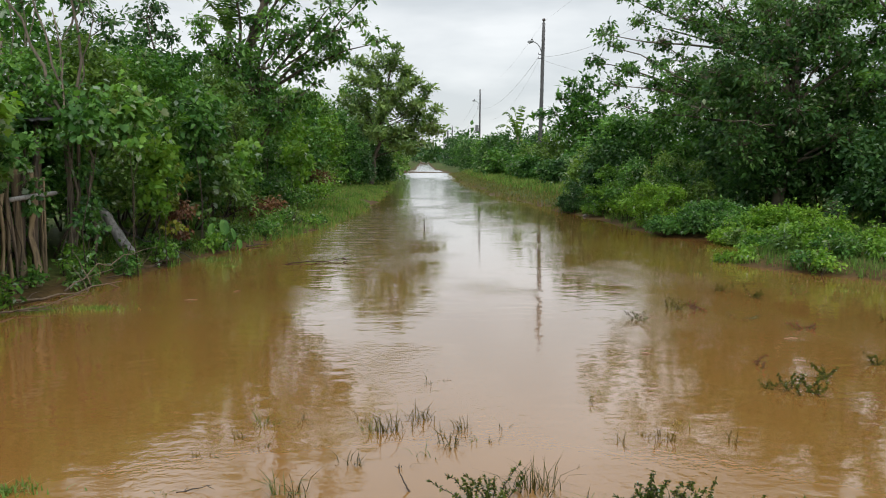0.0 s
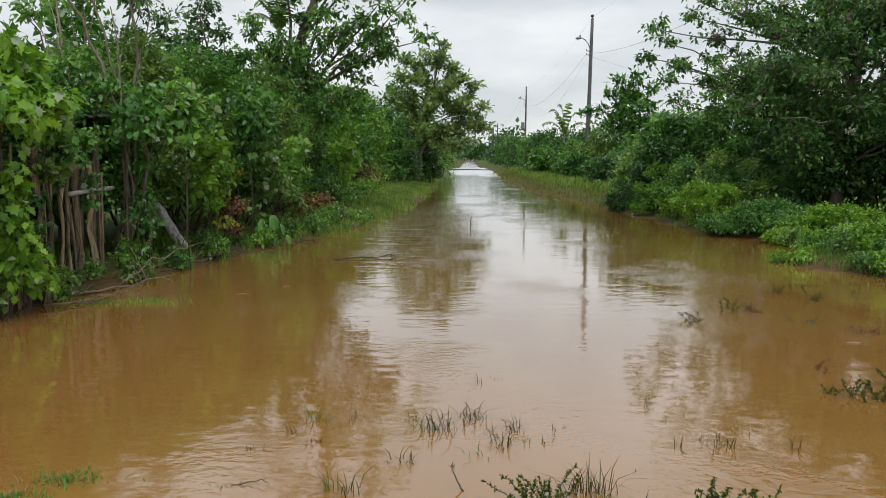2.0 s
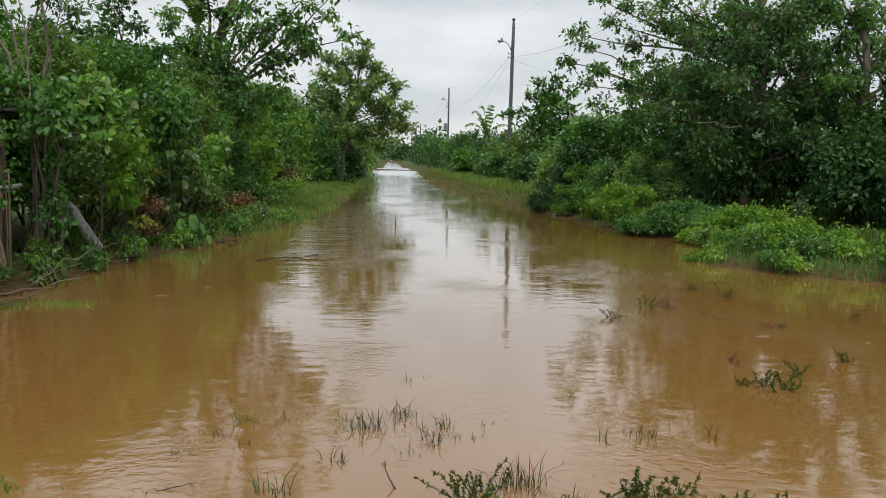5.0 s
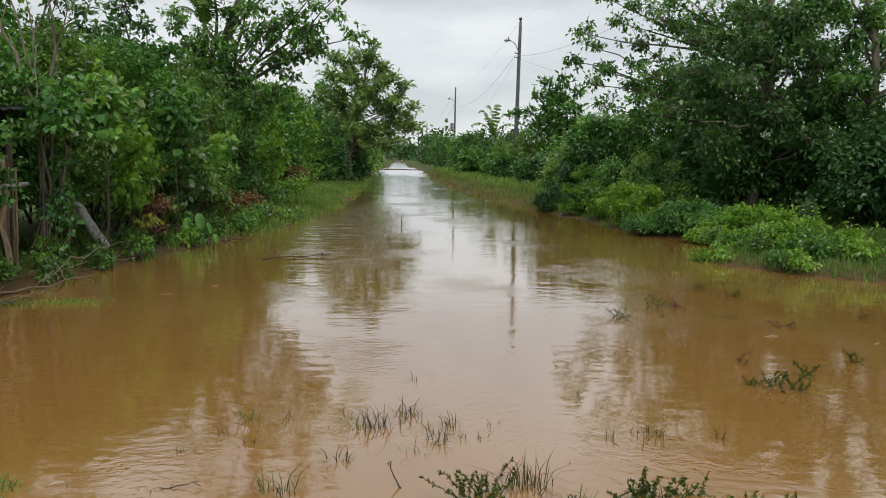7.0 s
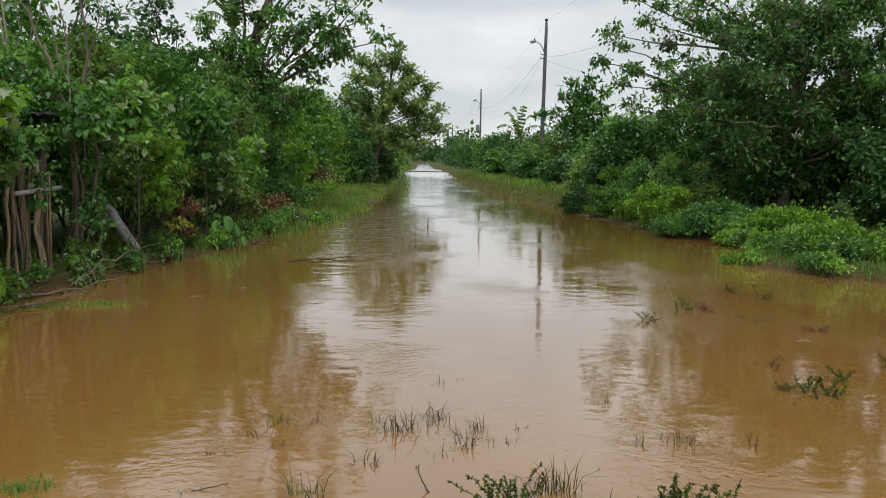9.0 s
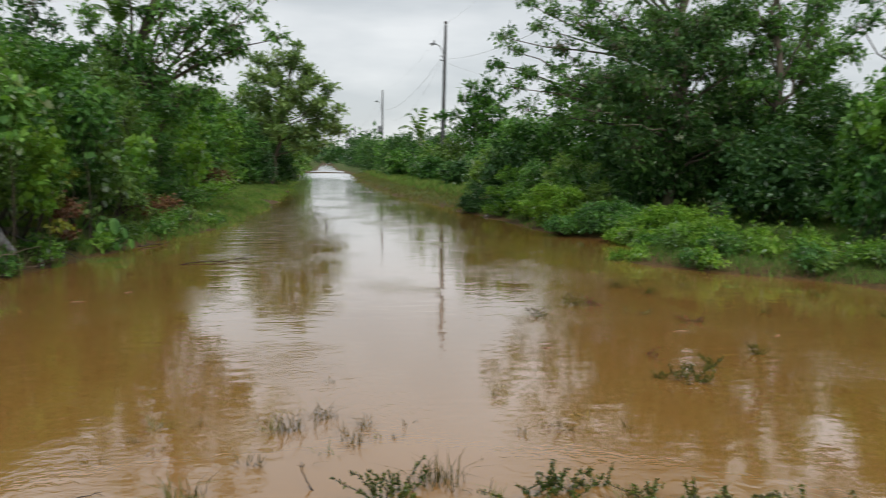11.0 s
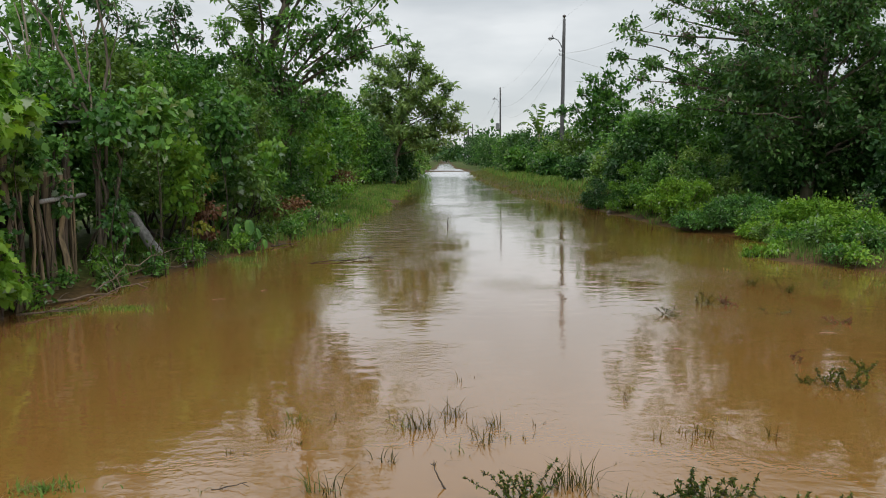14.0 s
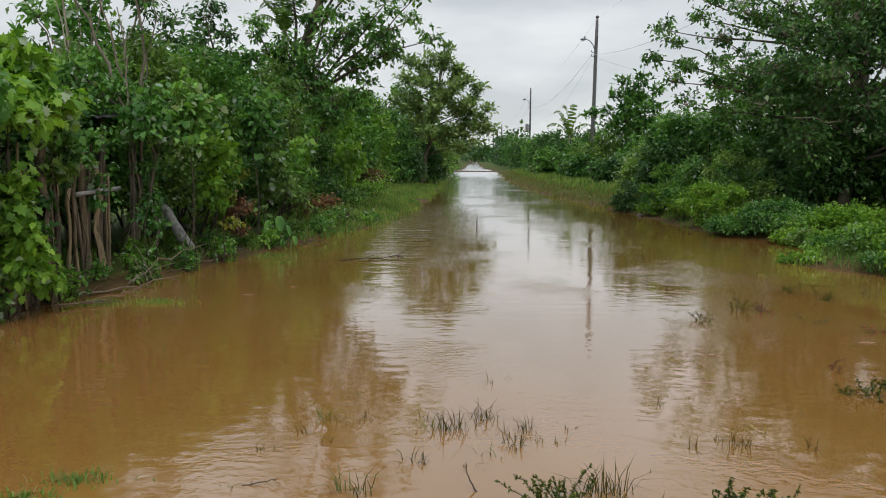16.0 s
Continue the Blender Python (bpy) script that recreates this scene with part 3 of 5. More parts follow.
# left bank: a dense hedge behind the old stake fence
HEDGE = (
    # y, offset behind the shore, rx, ry, height, kind
    # the one at y 5.1 is unseen, added to block a sky glint in the water
    (3.6, 1.3, 0.9, 0.9, 2.4, 1), (5.1, 1.2, 0.8, 0.9, 2.4, 0), (6.6, 1.1, 0.8, 0.9, 2.3, 1), (8.0, 1.1, 0.7, 0.8, 2.5, 0), (9.6, 1.45, 0.9, 0.8, 2.5, 1), (11.0, 1.4, 0.9, 0.9, 3.0, 0), (12.4, 1.35, 0.9, 0.9, 3.3, 2),
    (13.8, 1.4, 1.0, 0.9, 3.4, 0), (15.4, 1.5, 1.0, 1.0, 3.7, 0), (17.2, 1.9, 1.1, 1.1, 3.5, 2), (19.2, 2.4, 1.2, 1.2, 3.3, 0), (21.6, 2.8, 1.2, 1.3, 3.4, 0),
    (24.2, 3.6, 1.4, 1.4, 3.9, 0), (27.2, 3.9, 1.5, 1.6, 4.1, 0), (30.5, 3.9, 1.5, 1.7, 4.2, 3), (34.0, 3.8, 1.5, 1.8, 4.5, 0), (38.0, 3.7, 1.7, 2.0, 4.7, 2),
)
KINDS = ((LEAF_MID, "leafy mid-green shrub crowding the flooded bank"), (LEAF_DARK, "dark green dense shrub in the bank hedge"),
         (LEAF_OLIVE, "olive green shrub with wind-turned pale leaves"), (LEAF_BRIGHT, "bright green young shrub on the bank"))
for i, (y, off, rx, ry, h, kind) in enumerate(HEDGE):
    leaf, text = KINDS[kind]
    far = y > 22
    shrub(100 + i, float(shore_left(y)) - off, y, rx, ry, h, leaf, 0.17 if far else 0.105, text, clumps=34, twigs=28, per=8 if far else 6 if y < 6 else 11, ratio=0.52, shoots=30, z0=0.5 if 9 < y < 16 else 0.12, clump_r=0.36, group="hedge shrubs")
    # a second row behind, its darker greens painting the shade between the front clumps
    shrub(200 + i, float(shore_left(y)) - off - 1.7, y + 0.7, rx * 1.2, ry * 1.1, h * (1.05 + 0.2 * math.sin(i * 2.3)), LEAF_DARK if i % 2 else LEAF_MID, 0.2, "tall dark shrub at the back of the hedge",
          clumps=30, twigs=14, per=6, group="hedge shrubs", z0=0.3)

# slender trees standing up behind the hedge
for seed, x, y, top in ((62, -6.5, 14.4, 4.2), (63, -5.9, 16.3, 4.3)):
    tree(seed, x, y, 0.06, (0.1, 0.1, top), ((-0.6, 0, top - 0.5, 0.9), (0.6, 0.1, top - 0.4, 0.9), (0.1, -0.3, top - 0.9, 1.0), (-0.5, 0.2, top - 1.2, 1.0), (0.7, -0.2, top - 1.1, 1.0), (0.2, 0.1, top + 0.2, 0.7)), LEAF_DARK, 0.12,
         "slender dark-leaved tree rising behind the hedge", clump_r=0.45, twigs=16, per=8, along=2)

# the tall open-crowned tree over the hedge
tree(11, -4.9, 20.0, 0.17, (1.0, 0.3, 10.6), (
    (3.75, 0.0, 4.35, 0.7), (3.2, -0.4, 4.75, 0.8), (2.7, 0.5, 4.0, 0.8), (3.3, 0.3, 5.5, 0.7), (2.6, -0.5, 5.2, 0.9), (2.1, 0.6, 6.2, 0.9), (1.6, -0.6, 4.4, 1.0), (2.0, 0.2, 3.3, 0.9),
    (-0.7, -0.4, 4.7, 0.7), (0.1, -0.6, 4.2, 1.2), (0.9, -0.6, 3.6, 1.2), (-0.4, 0.4, 4.0, 1.2), (0.5, 0.6, 5.0, 1.0), (1.3, -0.2, 5.6, 0.8), (-0.2, -0.3, 6.4, 0.8), (-1.5, 0.4, 6.9, 0.5), (2.9, 0.5, 7.0, 0.8),
    (1.2, -0.3, 2.8, 1.2), (-0.6, -0.2, 3.2, 1.2),
    (1.4, 0.0, 8.7, 0.9), (0.3, 0.2, 9.5, 0.9), (2.0, -0.3, 9.7, 0.8), (1.1, 0.2, 11.0, 0.8), (-0.7, 0.0, 8.5, 0.8), (2.7, 0.2, 8.5, 0.7)), LEAF_MID, 0.16,
     "tall slender tree with an open wind-blown crown above the hedge", clump_r=0.5, twigs=14, per=7, along=4, fork=0.22)
# the broad tree leaning over the lane further on
tree(12, -3.0, 42.0, 0.13, (1.2, 0.2, 6.2), (
    (1.5, 0.0, 7.1, 0.7), (2.0, 0.2, 6.2, 0.6), (2.6, -0.2, 5.5, 0.6), (3.3, 0.1, 5.1, 0.55), (3.65, 0.0, 4.0, 0.5), (3.8, 0.1, 2.9, 0.45), (3.4, -0.3, 3.4, 0.55), (0.4, 0.2, 6.6, 0.8), (-0.5, 0.3, 6.6, 0.8), (-0.9, -0.3, 5.6, 0.8), (-1.5, 0.3, 4.5, 0.9), (-2.2, 0.2, 3.5, 1.0),
    (2.7, -0.5, 4.3, 0.7), (1.9, -0.6, 5.0, 0.8), (1.1, 0.6, 5.2, 1.0), (0.3, -0.8, 5.4, 1.0), (2.5, 0.2, 3.2, 0.8), (0.9, -0.7, 4.0, 1.0), (-0.6, 0.5, 4.4, 1.1), (1.7, -0.4, 2.7, 0.9), (-1.1, -0.6, 3.3, 1.1), (0.3, -0.8, 2.7, 1.0), (-1.9, 0.0, 2.3, 1.0), (2.9, -0.2, 2.2, 0.6)), LEAF_OLIVE_HAZED, 0.30,
     "broad olive-green tree leaning out over the lane", clump_r=0.58, twigs=17, per=6, along=4, ratio=0.40, droop=0.05, rise=0.5)
for i, (x, y, rx, h, kind) in enumerate(((-5.0, 36.5, 1.2, 4.1, 3), (-4.3, 39.0, 1.1, 3.8, 0), (-3.7, 40.6, 1.0, 2.9, 1), (-2.6, 43.6, 0.9, 2.2, 1), (-5.2, 33.0, 1.1, 3.9, 0))):
    shrub(350 + i, x, y, rx, rx, h, KINDS[kind][0], 0.17, KINDS[kind][1], clumps=30, twigs=22, per=8, clump_r=0.45, group="hedge shrubs")
tree(13, -4.3, 44.5, 0.11, (0.3, 0.2, 5.2), ((-1.4, 0, 4.0, 1.0), (1.2, 0.2, 4.2, 1.0), (0.2, -0.6, 4.9, 1.0), (-0.6, -0.6, 3.2, 1.1), (1.0, -0.6, 2.8, 1.1), (-1.2, -0.4, 2.2, 1.0), (0.4, -0.7, 2.0, 1.0)), LEAF_MID, 0.26,
     "leafy tree at the back of the grass bank", clump_r=0.85, twigs=20, per=7, along=3)
for i, (x, y, h) in enumerate(((-4.6, 45, 3.6), (-3.4, 50, 3.8), (-3.2, 57, 4.0), (-3.0, 66, 4.2), (-3.2, 78, 4.4), (-3.6, 92, 4.8), (-3.6, 110, 5.4), (-4.2, 135, 6.4), (-4.6, 165, 7.2), (-5.6, 200, 8.5))):
    shrub(300 + i, x, y, 1.5, 2.4, h, (LEAF_MID, LEAF_OLIVE)[i % 2], 0.3, "rounded roadside bush far along the lane", clumps=26, twigs=13, per=5, group="distant bushes", clump_r=0.9)

for i, (x, y, rx, h) in enumerate(((-3.2, 252, 3.0, 8.0), (1.0, 268, 2.6, 6.2), (-8.5, 240, 4.0, 9.0), (4.6, 262, 2.6, 5.0))):
    shrub(330 + i, x, y, rx, 3.0, h, LEAF_DARK, 0.6, "dark tree mass where the lane bends away", clumps=24, twigs=14, per=5, group="distant bushes", clump_r=1.4)

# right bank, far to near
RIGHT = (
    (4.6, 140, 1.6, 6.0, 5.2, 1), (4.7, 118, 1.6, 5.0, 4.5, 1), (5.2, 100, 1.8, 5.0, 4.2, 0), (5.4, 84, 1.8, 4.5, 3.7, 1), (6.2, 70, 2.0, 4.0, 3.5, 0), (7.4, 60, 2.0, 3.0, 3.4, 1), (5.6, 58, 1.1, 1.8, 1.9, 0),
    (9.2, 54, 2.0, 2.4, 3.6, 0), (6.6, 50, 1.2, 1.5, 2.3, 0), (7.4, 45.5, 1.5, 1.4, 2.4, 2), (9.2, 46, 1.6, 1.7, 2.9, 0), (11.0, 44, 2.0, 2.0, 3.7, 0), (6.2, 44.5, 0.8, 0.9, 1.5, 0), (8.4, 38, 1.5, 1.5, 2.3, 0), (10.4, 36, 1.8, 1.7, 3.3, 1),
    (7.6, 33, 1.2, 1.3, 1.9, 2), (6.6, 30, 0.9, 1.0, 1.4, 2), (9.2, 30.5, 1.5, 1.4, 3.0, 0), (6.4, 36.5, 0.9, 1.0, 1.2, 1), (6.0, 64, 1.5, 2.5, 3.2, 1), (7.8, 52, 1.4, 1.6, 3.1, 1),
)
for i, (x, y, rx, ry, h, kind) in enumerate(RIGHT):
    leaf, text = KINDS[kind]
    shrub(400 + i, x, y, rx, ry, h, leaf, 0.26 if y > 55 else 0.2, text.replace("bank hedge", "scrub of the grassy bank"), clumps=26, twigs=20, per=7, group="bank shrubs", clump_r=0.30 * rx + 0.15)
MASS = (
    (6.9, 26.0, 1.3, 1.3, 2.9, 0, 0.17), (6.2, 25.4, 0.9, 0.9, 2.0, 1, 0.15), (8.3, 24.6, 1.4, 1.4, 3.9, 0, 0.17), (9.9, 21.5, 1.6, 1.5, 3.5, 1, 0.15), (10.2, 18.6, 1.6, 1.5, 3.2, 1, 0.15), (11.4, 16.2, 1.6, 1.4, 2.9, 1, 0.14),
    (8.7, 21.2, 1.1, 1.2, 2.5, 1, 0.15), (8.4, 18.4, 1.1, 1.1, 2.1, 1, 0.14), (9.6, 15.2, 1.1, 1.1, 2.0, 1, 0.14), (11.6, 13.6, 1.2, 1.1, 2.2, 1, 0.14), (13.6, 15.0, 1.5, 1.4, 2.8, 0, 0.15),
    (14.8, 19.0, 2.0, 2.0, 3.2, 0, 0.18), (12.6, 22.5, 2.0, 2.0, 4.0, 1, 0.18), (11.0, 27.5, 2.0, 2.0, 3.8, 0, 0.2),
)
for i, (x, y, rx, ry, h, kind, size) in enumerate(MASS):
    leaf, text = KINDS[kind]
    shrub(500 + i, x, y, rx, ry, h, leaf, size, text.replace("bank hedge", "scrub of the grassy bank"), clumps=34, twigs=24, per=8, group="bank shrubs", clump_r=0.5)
# low scrub along the water's edge
LOW = (
    (4.55, 23.6, 0.55, 0.6, 0.7, 1), (5.15, 22.2, 0.9, 0.8, 1.15, 0), (5.55, 20.6, 1.0, 0.9, 1.25, 0), (6.05, 19.0, 1.1, 0.9, 1.3, 0), (5.35, 18.4, 0.8, 0.8, 0.85, 3), (6.25, 17.0, 1.0, 0.9, 1.1, 0), (5.75, 16.0, 0.8, 0.7, 0.8, 0),
    (6.75, 15.2, 0.9, 0.8, 1.05, 3), (5.75, 12.3, 0.45, 0.5, 0.75, 3), (6.35, 12.2, 0.55, 0.5, 0.95, 3), (6.90, 11.9, 0.4, 0.45, 0.9, 0), (5.15, 12.2, 0.4, 0.35, 0.3, 3),
    (6.50, 11.0, 0.55, 0.35, 0.42, 3), (7.50, 11.3, 0.55, 0.4, 0.55, 3), (8.00, 10.2, 0.5, 0.35, 0.32, 3), (8.70, 9.6, 0.55, 0.4, 0.36, 3), (9.60, 9.4, 0.6, 0.5, 0.45, 3),
    (5.2, 20.2, 0.6, 0.7, 0.55, 3), (5.35, 17.2, 0.6, 0.7, 0.5, 0), (5.75, 15.0, 0.6, 0.6, 0.5, 3), (5.0, 22.6, 0.5, 0.6, 0.6, 0), (7.1, 10.6, 0.4, 0.3, 0.3, 3),
)
for i, (x, y, rx, ry, h, kind) in enumerate(LOW):
    x += 0.5 if 13 < y < 16.5 else 0.15 if y > 16.5 else 0.35 if x > 5.5 else 0.0
    y -= 0.6 if 16.5 < y < 23 else 0.0
    h *= 1.2 if y >= 17 else 0.5 if y > 14.5 else 0.45 if y > 13 else 0.55
    kind = 3 if kind == 0 and i % 3 == 1 else 2 if kind == 0 and i % 6 == 3 else kind
    if y < 14:
        rx, ry = rx * 0.85, ry * 0.85
    if x > 6.8 and y < 14:
        rx, ry, h = rx * 0.72, ry * 0.8, h * 0.62
    leaf, text = ((LEAF_MID, "low green scrub"), (LEAF_DARK, "low dark scrub"), (LEAF_OLIVE, "low olive scrub"), (LEAF_LIME, "fresh bright green low weeds"))[kind]
    loose = y < 14
    shrub(600 + i, x, y, rx, ry, h, leaf, 0.085 if loose else 0.078, text + " spreading over the water's edge", clumps=int(5 + 7 * rx * ry) if loose else int(9 + 11 * rx * ry), twigs=17 if loose else 30, per=7 if loose else 10,
          group="waterside scrub", stems=3, z0=0.0, clump_r=0.19 if loose else 0.21, name="low_bush", category="bush", ratio=0.42 if loose else 0.5, shoots=8 if loose else 10, droop=0.6 if loose else 0.35)

# the large tree with layered boughs on the right bank
tree(21, 9.8, 20.0, 0.19, (0.2, 0.2, 10.4), (
    (-5.1, 1.2, 4.0, 0.6), (-4.9, 0.9, 4.7, 0.6), (-4.7, 0.5, 3.3, 0.6), (-4.4, 0.3, 5.5, 0.6), (-4.3, 0.6, 2.7, 0.8), (-4.5, 1.4, 4.4, 0.6), (-3.6, 0.2, 4.4, 1.0), (-3.1, -0.2, 4.9, 1.1), (-3.3, 0.4, 3.1, 1.2), (-2.5, 0.1, 5.6, 1.0), (-2.6, -0.3, 3.4, 1.2), (-2.0, -0.2, 5.1, 1.1), (-3.0, 0.2, 3.9, 1.1), (-4.2, 1.0, 3.7, 0.7), (-4.0, 0.8, 5.0, 0.6), (-3.7, 0.9, 6.0, 0.6), (-3.6, -0.6, 3.5, 0.8), (-2.8, -0.5, 6.6, 0.7), (-2.9, 0.6, 5.3, 0.9), (-2.2, -0.7, 4.4, 1.0), (-1.4, 0.4, 5.7, 1.1), (-1.1, -0.9, 4.8, 1.2), (-0.6, -0.5, 6.9, 1.1),
    (0.9, -0.8, 5.9, 1.1), (1.6, 0.3, 5.1, 1.1), (0.3, -1.1, 4.2, 1.2), (1.1, 0.6, 7.6, 0.7), (2.4, -0.4, 6.4, 0.7), (-1.9, 0.2, 7.6, 0.7), (-1.6, -0.8, 3.4, 1.2), (0.6, -1.2, 3.2, 1.2), (2.2, -0.6, 4.0, 1.1),
    (-2.6, 0.2, 8.5, 1.0), (-1.2, 0.0, 9.3, 1.1), (0.4, 0.0, 9.1, 1.1), (-0.4, 0.2, 10.5, 1.0), (-3.2, 0.0, 7.5, 0.9), (1.8, 0.0, 8.7, 0.9), (-1.9, 0.1, 10.4, 0.8)), LEAF_MID, 0.135,
     "large dark tree with layered spreading boughs", clump_r=0.64, twigs=17, per=9, along=3)
dark_tree = tree(22, 8.7, 18.0, 0.16, (0.2, 0.2, 5.4), (
    (-2.3, -0.4, 2.5, 1.0), (-2.0, -0.5, 3.3, 1.0), (-1.6, 0.3, 4.1, 1.0), (-0.8, -0.4, 4.6, 0.9), (0.8, 0.3, 4.8, 0.9), (1.7, -0.8, 4.3, 0.9), (2.3, -0.9, 3.4, 1.1), (-1.2, -1.0, 3.0, 1.2), (0.2, -1.2, 3.8, 1.2), (1.2, -1.1, 2.8, 1.2),
    (-0.4, -1.2, 2.4, 1.2), (1.9, -0.8, 2.2, 1.2), (-1.5, -0.8, 1.8, 1.1), (0.6, -1.3, 1.7, 1.2), (0.0, -0.9, 4.6, 1.1), (-0.9, -0.9, 3.9, 1.1), (2.6, -0.5, 1.7, 1.1), (1.0, -0.6, 4.9, 1.0), (-0.6, -0.4, 1.4, 1.1)), LEAF_DARK, 0.14,
     "dense dark green tree shading the bank", clump_r=0.72, twigs=24, per=9, along=4)
tree(26, 10.9, 17.6, 0.14, (0.3, 0.2, 6.6), (
    (-1.4, -0.4, 5.6, 0.9), (-0.6, -0.5, 4.6, 1.1), (0.9, -0.6, 5.2, 1.0), (0.2, -0.9, 3.7, 1.2), (1.3, -0.7, 4.0, 1.1), (-0.9, -0.8, 3.2, 1.2), (0.9, -1.0, 2.8, 1.2), (-0.2, -1.0, 2.2, 1.2), (1.5, -0.6, 2.1, 1.1), (0.4, 0.3, 6.6, 0.6)), LEAF_MID, 0.14,
     "leafy green tree joining the dark thicket", clump_r=0.7, twigs=22, per=8, along=4)
tree(23, 13.2, 20.0, 0.14, (0.2, 0.2, 7.2), (
    (-2.0, -0.3, 5.4, 0.8), (-1.2, 0.3, 6.4, 0.9), (0.3, -0.4, 7.0, 0.8), (1.0, 0.2, 5.9, 0.7), (-0.9, -0.5, 4.3, 0.9), (0.8, -0.6, 4.4, 0.8), (-2.1, 0.4, 3.8, 0.9), (1.2, 0.2, 3.4, 0.9), (-0.3, -0.5, 5.2, 0.8), (-1.4, 0, 2.8, 1.0)), LEAF_MID, 0.14,
     "airy tree with gaps of sky between its boughs", clump_r=0.7, twigs=18, per=8, along=3)
tree(27, 12.9, 14.2, 0.13, (-0.2, -0.2, 6.2), (
    (-2.9, -0.9, 3.9, 0.7), (-0.9, 0.2, 5.0, 1.0), (-2.3, 0.2, 5.3, 0.8), (-1.7, 0.3, 5.9, 0.8), (-2.4, -0.7, 4.5, 0.8), (-1.6, -0.9, 4.4, 0.9), (-1.3, -0.6, 5.2, 0.9), (-0.5, -0.9, 4.2, 0.9), (0.6, -0.4, 5.4, 1.0), (-1.0, -0.9, 3.4, 1.0), (0.5, -0.9, 3.2, 1.0)), LEAF_MID, 0.13,
     "tree reaching a crooked bough over the thicket", clump_r=0.6, twigs=25, per=8, along=3, fork=0.2)
# sapling with whorled leaves beside the pole
tree(24, 8.9, 44.5, 0.06, (0.2, 0, 5.0), ((-0.8, 0, 4.7, 0.9), (-0.45, 0.2, 5.5, 0.8), (0.65, 0.1, 5.6, 0.9), (1.5, -0.2, 5.0, 0.8), (0.1, 0.2, 4.6, 1.0), (-1.2, 0.2, 3.8, 0.9), (1.5, 0.2, 3.9, 1.0), (0.5, -0.4, 3.9, 1.1), (-0.3, -0.4, 3.3, 1.1),
     (1.0, -0.3, 3.0, 1.1), (-1.0, 0, 2.8, 1.0), (-2.1, 0.2, 3.7, 0.7), (2.1, 0.1, 3.2, 1.0)), LEAF_MID, 0.36,
     "slim sapling with long whorled leaves above the scrub", clump_r=0.52, twigs=18, per=5, along=2, ratio=0.42, droop=0.05, rise=0.5)
# vine-hung thicket close by
shrub(701, 9.75, 11.6, 1.25, 0.95, 3.0, LEAF_MID, 0.12, "vine-covered green thicket hanging over the bank", clumps=70, twigs=20, per=9, group="bank shrubs", clump_r=0.38, ratio=0.7, droop=0.7, name="vine_thicket", category="vines")
shrub(702, 11.6, 12.0, 1.4, 1.2, 3.5, LEAF_DARK, 0.16, "dark vine thicket deeper in the bank", clumps=46, twigs=15, per=7, group="bank shrubs", clump_r=0.5, name="vine_thicket", category="vines")

# woods along the horizon
rng = np.random.default_rng(900)
far_c = []
for i in range(170):
    a = rng.uniform(-1.15, 1.15)
    d = rng.uniform(210, 330)
    far_c.append((math.sin(a) * d, math.cos(a) * d, rng.uniform(0.5, 8.5) * rng.uniform(0.6, 1.0)))
p, w, s, ta, tb = sprays(rng, np.array(far_c), rng.uniform(3.0, 5.5, len(far_c)), 22, 5, 1.5)
p[:, 2] = np.maximum(p[:, 2], 0.1)
tagged(new("far_woods", leaves_mesh("far_woods", rng, p, w, s, LEAF_DARK, 0.7)), "dark belt of woods far off along the horizon", "woods", kind="stuff")

# grass on the banks
def grass_field(name, seed, n, box, keep, height, width, material, label, lean=0.5):
    rng = np.random.default_rng(seed)
    y = box[2] + (box[3] - box[2]) * rng.uniform(0, 1, n) ** 1.6
    x = rng.uniform(box[0], box[1], n)
    ok = keep(x, y)
    x, y = x[ok], y[ok]
    z = np.maximum(ground_z(x, y), -0.04) - 0.01
    tagged(new(name, blades_mesh(name, rng, np.stack([x, y, z], axis=1), height, width, material, lean)), label, "grass", kind="stuff")


def patchy(x, y):
    return wobble(x * 1.3 + 3, y * 0.9) > -0.35


grass_field("grass", 31, 120000, (-6.5, -1.5, 8.5, 70), lambda x, y: (x < shore_left(y) + 0.12 + 0.25 * wobble(x * 3, y * 3)) & (x > shore_left(y) - 3.6) & ((wobble(x * 2.1 + 3, y * 1.7) > 0.3) | ((y > 15.5) & (wobble(x * 1.3 + 7, y * 0.9) > -0.45))), 0.15, 0.018, GRASS, "short green grass along the hedge bank")
grass_field("grass", 32, 26000, (2.0, 9.5, 24, 80), lambda x, y: (x > shore_right(y) - 0.25 + 0.4 * wobble(x * 2, y * 2)) & (x < shore_right(y) + 2.0), 0.17, 0.022, GRASS_OLIVE, "olive drowned grass standing in shallow water")
grass_field("grass", 33, 22000, (3.0, 11.5, 26, 85), lambda x, y: (x > shore_right(y) + 1.2) & (x < shore_right(y) + 5.5), 0.36, 0.03, GRASS, "tall green grass on the bank under the poles")
grass_field("grass", 34, 70000, (4.0, 12.5, 7.5, 26), lambda x, y: (x > shore_right(y) + 0.1 + 0.2 * wobble(x * 3, y * 3)) & (patchy(x, y) | (y > 11)), 0.12, 0.014, GRASS, "short grass between the weeds on the bank")


